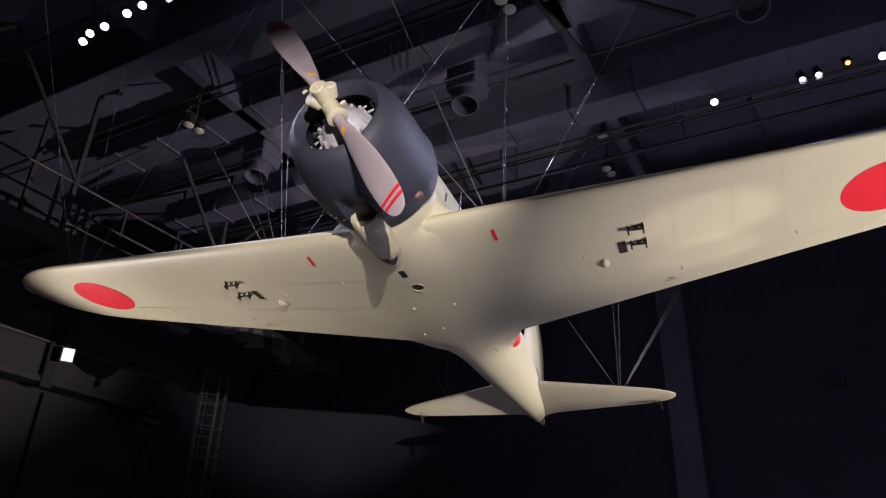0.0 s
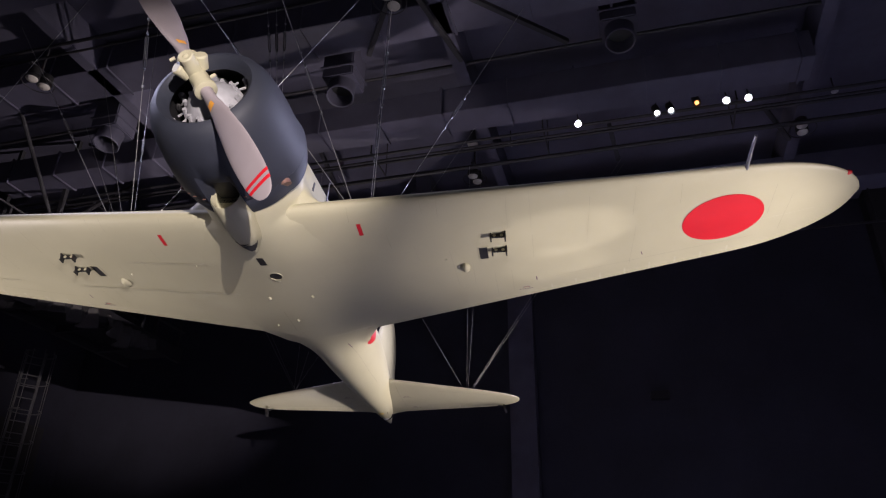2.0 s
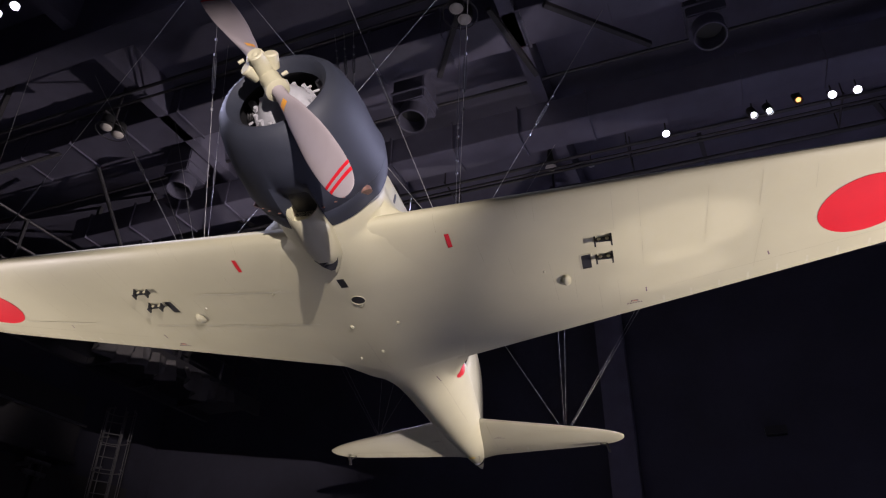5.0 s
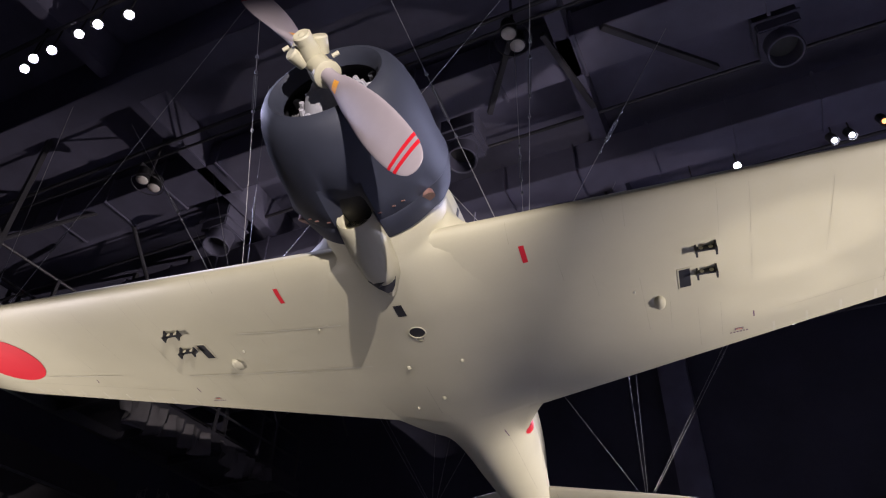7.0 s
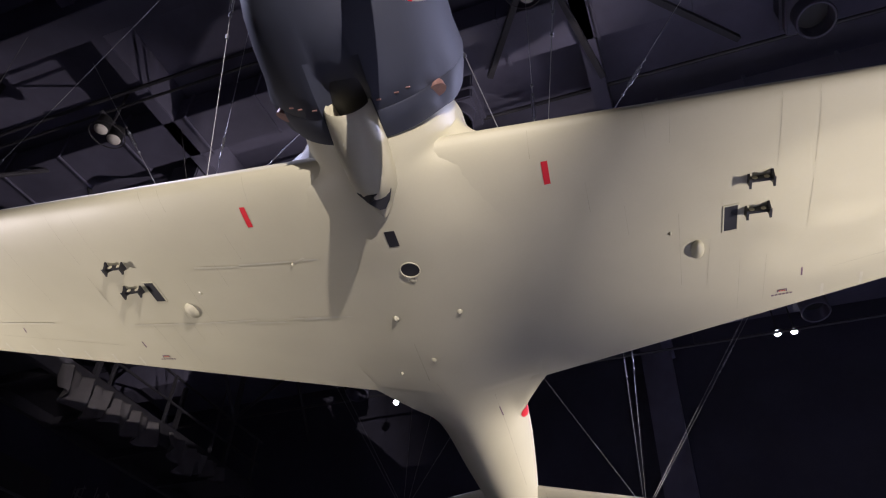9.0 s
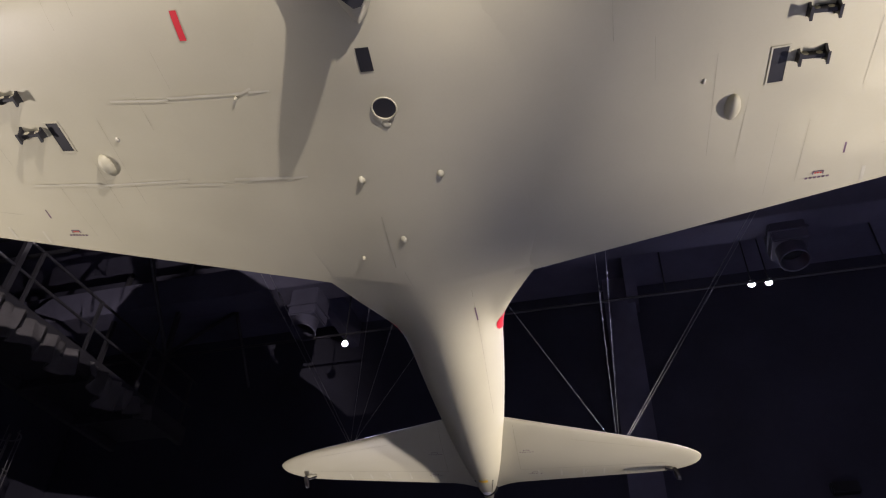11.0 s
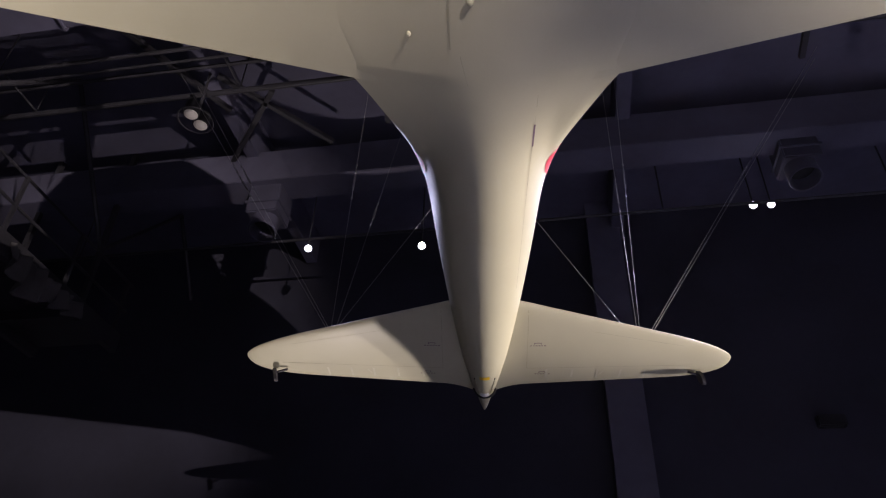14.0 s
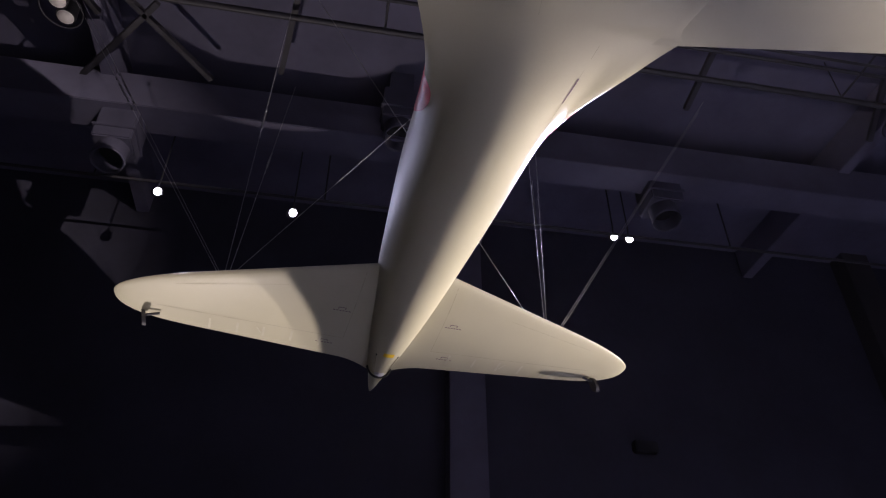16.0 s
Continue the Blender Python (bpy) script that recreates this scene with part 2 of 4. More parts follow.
part("fuselage", loft([body_ring(y) for y in [1.3 + 0.04 * i for i in range(173)] + [8.24, 8.3, 8.36, 8.42, 8.47, 8.51, 8.53]]), PAINT, plane)


def stab_ring(x):
    ax = abs(x)
    s = max(0.0, (ax - 1.55) / 0.85)
    k = max(0.0, 1 - s ** 4) ** 0.42
    a, b = 6.68 + 0.335 * ax, 8.165 - 0.10 * ax + 0.17 * max(0.0, 1 - ax / 0.42) ** 2
    a, b = 7.66 + (a - 7.66) * k, 7.66 + (b - 7.66) * k
    z = 0.165
    n = 16
    us = [0.5 * (1 - math.cos(math.pi * i / n)) for i in range(n + 1)]
    c = b - a
    return [(x, a + c * u, z + c * foil(u, False, 0.09, 0.0)) for u in us] + [(x, a + c * u, z + c * foil(u, True, 0.09, 0.0)) for u in us[-2:0:-1]]


for s in (-1, 1):
    xs = [0.06, 0.08] + [0.1 + 0.0725 * i for i in range(20)] + [1.55] + [1.55 + 0.849 * math.sin(math.pi / 2 * i / 10) for i in range(1, 11)]
    part("tailplane", loft([stab_ring(s * x) for x in xs]), PAINT, plane)


def fin_ring(z):
    s = max(0.0, (z - 1.25) / 0.75)
    k = max(0.0, 1 - s ** 2.4) ** 0.5
    a, b = 6.45 + 0.50 * z, 8.60 - 0.08 * z
    a, b = 7.75 + (a - 7.75) * k, 7.75 + (b - 7.75) * k
    n = 14
    us = [0.5 * (1 - math.cos(math.pi * i / n)) for i in range(n + 1)]
    c = b - a
    return [(c * foil(u, False, 0.08, 0), a + c * u, z) for u in us] + [(c * foil(u, True, 0.08, 0), a + c * u, z) for u in us[-2:0:-1]]


part("fin_and_rudder", loft([fin_ring(z) for z in [0.15 + 0.1 * i for i in range(12)] + [1.25 + 0.745 * math.sin(math.pi / 2 * i / 8) for i in range(1, 9)]]), PAINT, plane)

# cowling: a turned shell with a groove below for the oil cooler
COWL_PROFILE = [(0.75, 0.34), (0.55, 0.35), (0.40, 0.37), (0.32, 0.40), (0.29, 0.44), (0.305, 0.485), (0.36, 0.535), (0.45, 0.575), (0.60, 0.61), (0.80, 0.632), (1.0, 0.64), (1.16, 0.635), (1.17, 0.628), (1.18, 0.633), (1.30, 0.61), (1.39, 0.585), (1.39, 0.57), (1.30, 0.59), (0.9, 0.60)]


def cowl_point(y, r, a):
    # a = 0 is straight down
    d = math.atan2(math.sin(a), math.cos(a))
    g = math.exp(-(d / 0.235) ** 8) * smooth01((y - 0.74) / 0.42) * 0.19 if r > 0.42 else 0
    flare = 0.030 * smooth01((abs(d) - 0.95) / 0.25) * smooth01((y - 1.00) / 0.16) if r > 0.55 else 0
    rr = r - g + flare
    return (rr * math.sin(a), y, -rr * math.cos(a))


N = 160
cowling = part("cowling", loft([[cowl_point(y, r, 2 * math.pi * i / N) for i in range(N)] for y, r in COWL_PROFILE[2:]], True, (False, False)), COWL, plane, "matt blue-black engine cowling with a round front opening")
# black inner shell added to give the cowling's opening its dark, shaded inside
part("cowl_inner_shade", loft([[(r * math.sin(2 * math.pi * i / 64), y, -r * math.cos(2 * math.pi * i / 64)) for i in range(64)] for y, r in ((0.40, 0.37), (0.44, 0.40), (0.5, 0.47), (0.62, 0.52), (1.2, 0.53))], True, (False, False)), BLACK, cowling)
part("firewall", loft([[(0.585 * math.sin(2 * math.pi * i / 40), y, 0.585 * math.cos(2 * math.pi * i / 40)) for i in range(40)] for y in (1.2, 1.24)]), BLACK, plane)

# oil cooler duct under the nose
def duct_ring(y, r, z, n=24):
    return [(r * math.sin(2 * math.pi * i / n), y, z - r * math.cos(2 * math.pi * i / n)) for i in range(n)]


duct = part("oil_cooler_duct", loft([duct_ring(y, r, z) for y, r, z in ((1.20, 0.115, -0.585), (1.16, 0.125, -0.585), (1.12, 0.132, -0.585), (1.10, 0.142, -0.585), (1.115, 0.152, -0.585), (1.2, 0.158, -0.588), (1.4, 0.165, -0.592), (1.6, 0.16, -0.585), (1.72, 0.145, -0.572), (1.80, 0.12, -0.545), (1.88, 0.07, -0.582), (1.925, 0.03, -0.622), (1.94, 0.008, -0.64))], True, (True, True)), PAINT, plane)
# outlet drawn as a solid plate, the shade inside it put into black colour
bm = bmesh.new()
lip = [bm.verts.new(p) for p in ((-0.115, 1.695, -0.680), (0.0, 1.690, -0.738), (0.115, 1.700, -0.672), (0.085, 1.775, -0.690), (0.045, 1.830, -0.700), (0.005, 1.835, -0.705), (-0.055, 1.775, -0.700))]
bm.faces.new(lip)
ext = bmesh.ops.extrude_face_region(bm, geom=list(bm.faces))
for v in ext["geom"]:
    if isinstance(v, bmesh.types.BMVert):
        v.co.z += 0.06
part("duct_outlet", bm, BLACK, duct, "black pointed plate for the shaded duct outlet", False)

# propeller: two blades, a barrel hub and two counterweights
HY = 0.14
prop = part("propeller_hub", tube([(0, HY - 0.20, 0), (0, HY - 0.19, 0), (0, HY - 0.10, 0), (0, HY + 0.10, 0), (0, HY + 0.25, 0)], [0.040, 0.062, 0.075, 0.086, 0.078], n=24), PAINT, plane, "pale olive two-blade propeller hub")
BA = math.atan2(-1.345, 0.852)
prop.matrix_basis = Matrix.Translation((0, HY, 0)) @ Matrix.Rotation(radians(5.7), 4, "X") @ Matrix.Translation((0, -HY, 0))
SECTION = [(0.16, 0.109, 0.115), (0.3, 0.114, 0.11), (0.42, 0.152, 0.085), (0.547, 0.223, 0.06), (0.729, 0.264, 0.045), (0.911, 0.299, 0.034), (1.093, 0.304, 0.028), (1.275, 0.286, 0.022), (1.412, 0.251, 0.018), (1.503, 0.198, 0.014), (1.558, 0.132, 0.01), (1.58, 0.062, 0.008), (1.585, 0.018, 0.006)]


def blade_frame(angle):
    return Vector((math.cos(angle), 0, math.sin(angle))), Vector((-math.sin(angle), 0, math.cos(angle))), Vector((0, 1, 0))


def blade_ring(angle, r, grow=0.0, turn=None):
    d, e, f = blade_frame(angle)
    c = curve(r, [(a, b) for a, b, _ in SECTION]) + grow
    t = curve(r, [(a, b) for a, _, b in SECTION]) + grow
    tw = -radians(52 - 32 * (r - 0.2) / 1.5)
    cd, nd = e * math.cos(tw) + f * math.sin(tw), f * math.cos(tw) - e * math.sin(tw)
    turns = turn or [2 * math.pi * k / 24 for k in range(24)]
    return [d * r + Vector((0, HY, 0)) + cd * (c / 2 * math.cos(a)) + nd * (t / 2 * math.sin(a)) for a in turns]


for a in (BA, BA + math.pi):
    rs = [0.16, 0.23, 0.30, 0.36, 0.42, 0.5, 0.6, 0.7, 0.8, 0.9, 1.0, 1.1, 1.2, 1.28, 1.35, 1.41, 1.46, 1.50, 1.535, 1.56, 1.575, 1.583]
    one = part("blade", loft([blade_ring(a, r) for r in rs]), BLADE, prop, "grey propeller blade with two red tip stripes")
    for r0, r1 in ((1.365, 1.397), (1.43, 1.462)):
        part("tip_stripe", loft([blade_ring(a, r, 0.003) for r in (r0, (r0 + r1) / 2, r1)], True, (False, False)), RED, one)
    front = [math.pi * (1.34 + 0.32 * k / 4) for k in range(5)]
    part("maker_plate", loft([blade_ring(a, r, 0.004, front) for r in (0.42, 0.45, 0.48)], False, (False, False)), ORANGE, one, "small orange-yellow plate")
    d, e, f = blade_frame(a)
    o = Vector((0, HY, 0))
    part("blade_collar", tube([o + d * q for q in (0.02, 0.05, 0.19, 0.20, 0.235, 0.245)], [0.076, 0.086, 0.082, 0.100, 0.100, 0.082], n=24), PAINT, prop)
    part("clamp_bolt", tube([o + d * 0.215 + e * 0.09 + f * -0.09, o + d * 0.215 + e * 0.14 + f * -0.09], 0.016, n=10), PAINT, prop)
for q in (-1, 1):
    d, e, f = blade_frame(BA)
    c = Vector((0, HY, 0)) - d * 0.03 + e * 0.100 * q - f * 0.105
    n = (f * -0.85 + e * 0.35 * q - d * 0.15).normalized()
    part("counterweight", tube([c - n * 0.09, c - n * 0.085, c + n * 0.03, c + n * 0.042], [0.040, 0.058, 0.060, 0.050], n=24), PAINT, prop)
part("hub_cap", tube([(0, HY - 0.18, 0), (0, HY - 0.225, 0), (0, HY - 0.235, 0), (0, HY - 0.23, 0), (0, HY - 0.24, 0)], [0.068, 0.068, 0.058, 0.026, 0.010], n=24), PAINT, prop)

# engine seen in the opening: a pale crankcase nose with studs, and finned cylinders in two rows
engine = part("engine_crankcase", tube([(0, 0.30, 0), (0, 0.33, 0), (0, 0.38, 0), (0, 0.46, 0), (0, 0.52, 0), (0, 0.56, 0), (0, 0.95, 0)], [0.11, 0.13, 0.19, 0.245, 0.265, 0.27, 0.27], n=32), ALLOY, plane, "pale grey radial engine crankcase")
for k in range(14):
    a = 2 * math.pi * k / 14
    c, s = math.cos(a), math.sin(a)
    y = 0.66 if k % 2 == 0 else 0.90
    pts, rr = [], []
    for i in range(11):
        r = 0.22 + 0.26 * i / 10
        pts += [(c * (r - 0.004), y, s * (r - 0.004)), (c * (r + 0.006), y, s * (r + 0.006)), (c * (r + 0.008), y, s * (r + 0.008))]
        rr += [0.075, 0.075, 0.058]
    part("cylinder", tube(pts, rr, n=14), BLACK, engine)
    part("stud", tube([(0.245 * c, 0.42, 0.245 * s), (0.26 * c, 0.52, 0.26 * s)], [0.02, 0.024], n=6), ALLOY, engine)
    if k % 2 == 0:
        for w in (-0.05, 0.05):
            part("pushrod_tube", tube([(0.27 * c - w * s, 0.50, 0.27 * s + w * c), (0.335 * c - 1.2 * w * s, 0.52, 0.335 * s + 1.2 * w * c)], 0.012, n=8), ALLOY, engine)
        part("rocker_box", box((-0.03, -0.04, -0.025), (0.03, 0.04, 0.025), bevel=0.008), ALLOY, engine).matrix_basis = Matrix.Translation((0.395 * c, 0.52, 0.395 * s)) @ Matrix.Rotation(-a, 4, "Y")

# exhaust stubs behind the cowling, and three fasteners each side
for s in (-1, 1):
    ex = part("exhaust_stub", tube([(s * 0.42, 1.08, -0.24), (s * 0.455, 1.16, -0.28), (s * 0.485, 1.205, -0.325), (s * 0.508, 1.232, -0.375), (s * 0.506, 1.230, -0.372), (s * 0.482, 1.20, -0.32), (s * 0.455, 1.16, -0.28)], [0.050, 0.056, 0.060, 0.062, 0.053, 0.050, 0.03], n=24), RUST, plane, "heat-stained open exhaust stub")
    part("pipe_bore", tube([(s * 0.474, 1.19, -0.307), (s * 0.470, 1.185, -0.30)], 0.049, n=20), BLACK, ex)
    for a in (0.32, 0.50, 0.62):
        p = Vector((s * 0.642 * math.sin(a), 1.10, -0.642 * math.cos(a)))
        part("fastener", tube([p - Vector((0.014, 0, 0)), p + Vector((0.014, 0, 0))], 0.006, n=8), RUST, plane)

# painted discs and marks that follow the wing's underside
def wing_patch(name, inside, mat, parent, n=40, gap=0.004):
    """A thin skin on the wing's underside, of the outline x, y = inside(u, v) over the unit disc or square."""
    bm = bmesh.new()
    rows = []
    for i in range(n + 1):
        row = []
        for j in range(n + 1):
            x, y = inside(2 * i / n - 1, 2 * j / n - 1)
            row.append(bm.verts.new((x, y, wing_low(x, y) - gap)))
        rows.append(row)
    for i in range(n):
        for j in range(n):
            bm.faces.new((rows[i][j], rows[i + 1][j], rows[i + 1][j + 1], rows[i][j + 1]))
    return part(name, bm, mat, parent)


def round_map(cx, cy, r):
    def f(u, v):
        return cx + r * u * math.sqrt(max(0, 1 - v * v / 2)), cy + r * v * math.sqrt(max(0, 1 - u * u / 2))
    return f


def strip(x0, y0, x1, y1, w, mat, parent, name, gap=0.0015, n=6):
    """A narrow line laid along the underside of the wing."""
    bm = bmesh.new()
    d = Vector((x1 - x0, y1 - y0)).normalized() * (w / 2)
    rows = []
    for i in range(n + 1):
        x, y = x0 + (x1 - x0) * i / n, y0 + (y1 - y0) * i / n
        a, b = (x - d.y, y + d.x), (x + d.y, y - d.x)
        rows.append([bm.verts.new((*a, wing_low(*a) - gap)), bm.verts.new((*b, wing_low(*b) - gap))])
    for p, q in zip(rows, rows[1:]):
        bm.faces.new((p[0], p[1], q[1], q[0]))
    return part(name, bm, mat, parent)


def dome(x, y, z, rx, ry, h, n=16, m=6, skew=0.0):
    """A blister hanging below z."""
    rings = []
    for i in range(m + 1):
        q = math.pi / 2 * i / m
        k, g = math.cos(q), math.sin(q)
        k = max(k, 0.02)
        rings.append([(x + rx * k * math.cos(a), y + skew * g + ry * k * math.sin(a), z - h * g) for a in [2 * math.pi * j / n for j in range(n)]])
    return loft(rings)


def gear_bracket(parent, s, x, y, w):
    """A hinge bracket left without its leg: two cheeks with feet and a lightened web."""
    z = wing_low(s * x, y) + 0.004
    h = 0.064
    b = part("gear_bracket", box((s * x - w / 2, y - 0.012, z - h * 0.75), (s * x + w / 2, y + 0.012, z), bevel=0.003), BLACK, parent, "black hinge bracket")
    for q in (-1, 1):
        cx = s * x + q * w / 2
        prof = [(-0.05, 0.0), (0.05, 0.0), (0.032, -0.03), (0.026, -h + 0.01), (0.04, -h - 0.012), (-0.04, -h - 0.012), (-0.026, -h + 0.01), (-0.032, -0.03)]
        part("cheek", loft([[(cx + o, y + u, z + v) for u, v in prof] for o in (-0.008, 0.008)]), BLACK, b)
    for q in (-0.25, 0.25):
        part("lightening_hole", tube([(s * x + q * w, y - 0.0135, z - h * 0.4), (s * x + q * w, y + 0.0135, z - h * 0.4)], 0.018, n=14), PAINT, b)
    return b


random.seed(4)
for s in (-1, 1):
    W = WINGS[s]
    wing_patch("red_disc", round_map(s * 4.835 - 0.03, 2.585, 0.415), RED, W, 36)
    wing_patch("red_bar", lambda u, v, s=s: (s * 1.078 + 0.021 * u, 1.925 + 0.088 * v), RED, W, 4)
    gear_bracket(W, s, 2.455, 2.315, 0.15)
    gear_bracket(W, s, 2.45, 2.595, 0.15)
    # open slot drawn as a raised rim, its shaded inside a flat black patch
    part("gear_slot", loft([[(s * 2.275 + u, 2.64 + v, wing_low(s * 2.275 + u, 2.64 + v) - g) for u, v in ((-0.045 - o, -0.115 - o), (0.045 + o, -0.115 - o), (0.045 + o, 0.115 + o), (-0.045 - o, 0.115 + o))] for o, g in ((0.012, 0.002), (0.010, 0.006), (0.0, 0.006))], True, (False, False)), PAINT, W)
    wing_patch("slot_shade", lambda u, v, s=s: (s * 2.275 + 0.045 * u, 2.64 + 0.115 * v), BLACK, W, 4, 0.003)
    part("blister_fairing", dome(s * 2.05, 2.895, wing_low(s * 2.05, 2.895) + 0.01, 0.05, 0.095, 0.068, skew=-0.03), PAINT, W)
    part("latch_pin", dome(s * 1.86, 2.675, wing_low(s * 1.86, 2.675) + 0.004, 0.012, 0.02, 0.018), PALE_RIDGE, W)
    strip(s * 2.825, 3.31, s * 2.83, 3.40, 0.012, PRINT, W, "trim_slot")
    strip(s * 4.0, 3.06, s * 4.02, 3.13, 0.012, PRINT, W, "trim_slot")
    # stencil that cannot be read: a small framed sign over a row of bars
    wing_patch("stencil_frame", lambda u, v, s=s: (s * 2.70 + 0.034 * u, 3.53 + 0.004 * v), PRINT, W, 2)
    for q in (-1, 1):
        wing_patch("stencil_frame", lambda u, v, s=s, q=q: (s * 2.70 + 0.033 * q + 0.004 * u, 3.545 + 0.014 * v), PRINT, W, 2)
    for k in range(3):
        wing_patch("stencil_bar", lambda u, v, s=s, k=k: (s * 2.70 - 0.018 + 0.018 * k + 0.005 * u, 3.545 + 0.006 * v), RED, W, 2)
    for k in range(6):
        wing_patch("stencil_bar", lambda u, v, s=s, k=k: (s * 2.70 - 0.07 + 0.028 * k + 0.009 * u, 3.585 + 0.008 * v), PRINT, W, 2)
    # panel joints, broken as the paint covers them
    for x, y0, y1 in ((1.72, 1.64, 1.83), (1.89, 1.64, 1.9), (2.57, 1.72, 2.25), (2.80, 1.73, 2.28), (1.32, 2.06, 2.32), (1.56, 2.33, 2.61), (1.92, 2.5, 3.25), (2.14, 2.81, 3.30), (2.36, 3.06, 3.68), (2.55, 3.08, 3.6), (2.81, 2.42, 2.87), (3.4, 1.9, 2.7), (3.85, 1.85, 2.3), (3.9, 2.5, 3.3), (4.3, 1.9, 2.2), (5.25, 2.1, 2.6), (5.45, 2.3, 2.95), (1.0, 1.62, 1.8)):
        strip(s * x, y0, s * (x + random.uniform(-0.02, 0.02)), y1, 0.0024, SEAM, W, "panel_joint", n=8)
    strip(s * 3.05, 3.36, s * 5.2, 3.02, 0.004, SEAM, W, "panel_joint", n=16)
    strip(s * 5.15, 2.72, s * 5.75, 2.62, 0.005, PALE_RIDGE, W, "panel_joint", n=6)
    # aileron hinge ribs at the trailing edge
    for k in range(8):
        x = 3.0 + 0.28 * k
        strip(s * x, wing_te(x) - 0.16, s * (x + 0.01), wing_te(x) - 0.02, 0.022, PALE_RIDGE, W, "aileron_rib", 0.002, 3)
    lamp = dome(s * 5.93, wing_le(5.93) + 0.03, wing_z(5.93) + 0.0, 0.05, 0.035, 0.03)
    part("wingtip_lamp", lamp, RED if s > 0 else material("blue_lamp_glass", (0.03, 0.12, 0.35), 0.2, 0, 0.1, 8), W, "red wingtip lamp" if s > 0 else "blue wingtip lamp")

# raised crease ridges, on one wing only, their highlight put into the paler colour
RIDGES = ((-1.75, 2.38, -1.35, 2.39), (-1.35, 2.375, -0.85, 2.365), (-0.8, 2.36, -0.2, 2.352), (-0.86, 2.37, -0.78, 2.335), (-2.75, 3.06, -2.2, 3.06), (-2.2, 3.07, -1.5, 3.035), (-1.6, 3.075, -1.25, 3.07), (-1.15, 3.03, -0.75, 3.02), (-1.05, 3.045, -0.62, 3.02), (-4.6, 2.95, -3.6, 3.0))
for x0, y0, x1, y1 in RIDGES:
    strip(x0, y0, x1, y1, 0.014, PALE_RIDGE, WINGS[-1], "pale_ridge", 0.006, 8)


for s in (-1, 1):
    part("step_post", tube([(s * 0.62, 2.05, -0.2), (s * 0.62, 2.05, 0.33)], 0.008, n=8), STEEL, WINGS[s])
# pitot tube ahead of one wing
part("pitot_tube", tube([(4.905, wing_le(4.9) + 0.05, 0.0), (4.905, wing_le(4.9) - 0.02, 0.0), (4.90, 1.62, -0.005), (4.90, 1.61, -0.005), (4.90, 1.38, -0.008)], [0.022, 0.018, 0.016, 0.012, 0.012], n=12), STEEL, WINGS[1], "bare steel pitot tube")


# what sits on the fuselage
def belly_z(x, y):
    ring = body_ring(y)
    half = ring[:21]
    for a, b in zip(half, half[1:]):
        if a[0] <= abs(x) <= b[0] and b[0] > a[0]:
            return a[2] + (b[2] - a[2]) * (abs(x) - a[0]) / (b[0] - a[0])
    return ring[0][2]


def side_x(y, z):
    # outermost fuselage skin at this height
    ring = [p for p in body_ring(y) if p[0] >= 0]
    xs = [0.02]
    for p, q in zip(ring, ring[1:]):
        if (p[2] - z) * (q[2] - z) <= 0 and abs(q[2] - p[2]) > 1e-6:
            xs.append(p[0] + (q[0] - p[0]) * (z - p[2]) / (q[2] - p[2]))
    return max(xs)



fus = [o for o in plane.children if o.name == "fuselage"][0]


def belly_patch(name, fmap, mat, n=8, gap=0.004):
    bm = bmesh.new()
    rows = [[bm.verts.new((*p, belly_z(*p) - gap)) for p in [fmap(2 * i / n - 1, 2 * j / n - 1) for j in range(n + 1)]] for i in range(n + 1)]
    for i in range(n):
        for j in range(n):
            bm.faces.new((rows[i][j], rows[i + 1][j], rows[i + 1][j + 1], rows[i][j + 1]))
    return part(name, bm, mat, fus)


belly_patch("step_hatch", lambda u, v: (-0.028 + 0.038 * u, 2.168 + 0.074 * v), BLACK, 4)
belly_patch("camera_port", round_map(0.012, 2.497, 0.068), BLACK, 12, 0.006)
part("port_rim", tube([(0.012 + 0.072 * math.cos(a), 2.497 + 0.072 * math.sin(a), belly_z(0.0, 2.5) - 0.006) for a in [2 * math.pi * k / 32 for k in range(33)]], 0.005, n=6), PAINT, fus)
part("port_latch", dome(0.0, 2.61, belly_z(0, 2.61) + 0.005, 0.03, 0.035, 0.016), PAINT, fus)
for x, y, r in ((-0.256, 3.04, 0.032), (0.256, 3.04, 0.03), (-0.082, 3.574, 0.03), (-0.42, 3.78, 0.018), (-0.9, 2.4, 0.014)):
    part("belly_stud", dome(x, y, belly_z(x, y) + 0.006, r * 0.75, r, 0.03, 14, 5), PAINT, fus)
for x0, y0, x1, y1, w, m in ((-0.195, 3.36, -0.195, 3.86, 0.007, SEAM), (0.305, 4.44, 0.303, 4.65, 0.010, PRINT), (0.31, 4.2, 0.262, 6.3, 0.003, SEAM), (-0.14, 3.9, -0.10, 4.1, 0.004, SEAM)):
    belly_patch("panel_joint", lambda u, v: ((x0 + x1) / 2 + (x1 - x0) / 2 * v + w / 2 * u, (y0 + y1) / 2 + (y1 - y0) / 2 * v), m, 8, 0.003)
for s in (-1, 1):
    bm = bmesh.new()
    n = 24
    f = round_map(4.86, 0.235, 0.38)
    rows = []
    for i in range(n + 1):
        row = []
        for j in range(n + 1):
            y, z = f(2 * i / n - 1, 2 * j / n - 1)
            row.append(bm.verts.new((s * (side_x(y, z) + 0.006), y, z)))
        rows.append(row)
    for i in range(n):
        for j in range(n):
            bm.faces.new((rows[i][j], rows[i + 1][j], rows[i + 1][j + 1], rows[i][j + 1]))
    part("red_disc", bm, RED, fus)

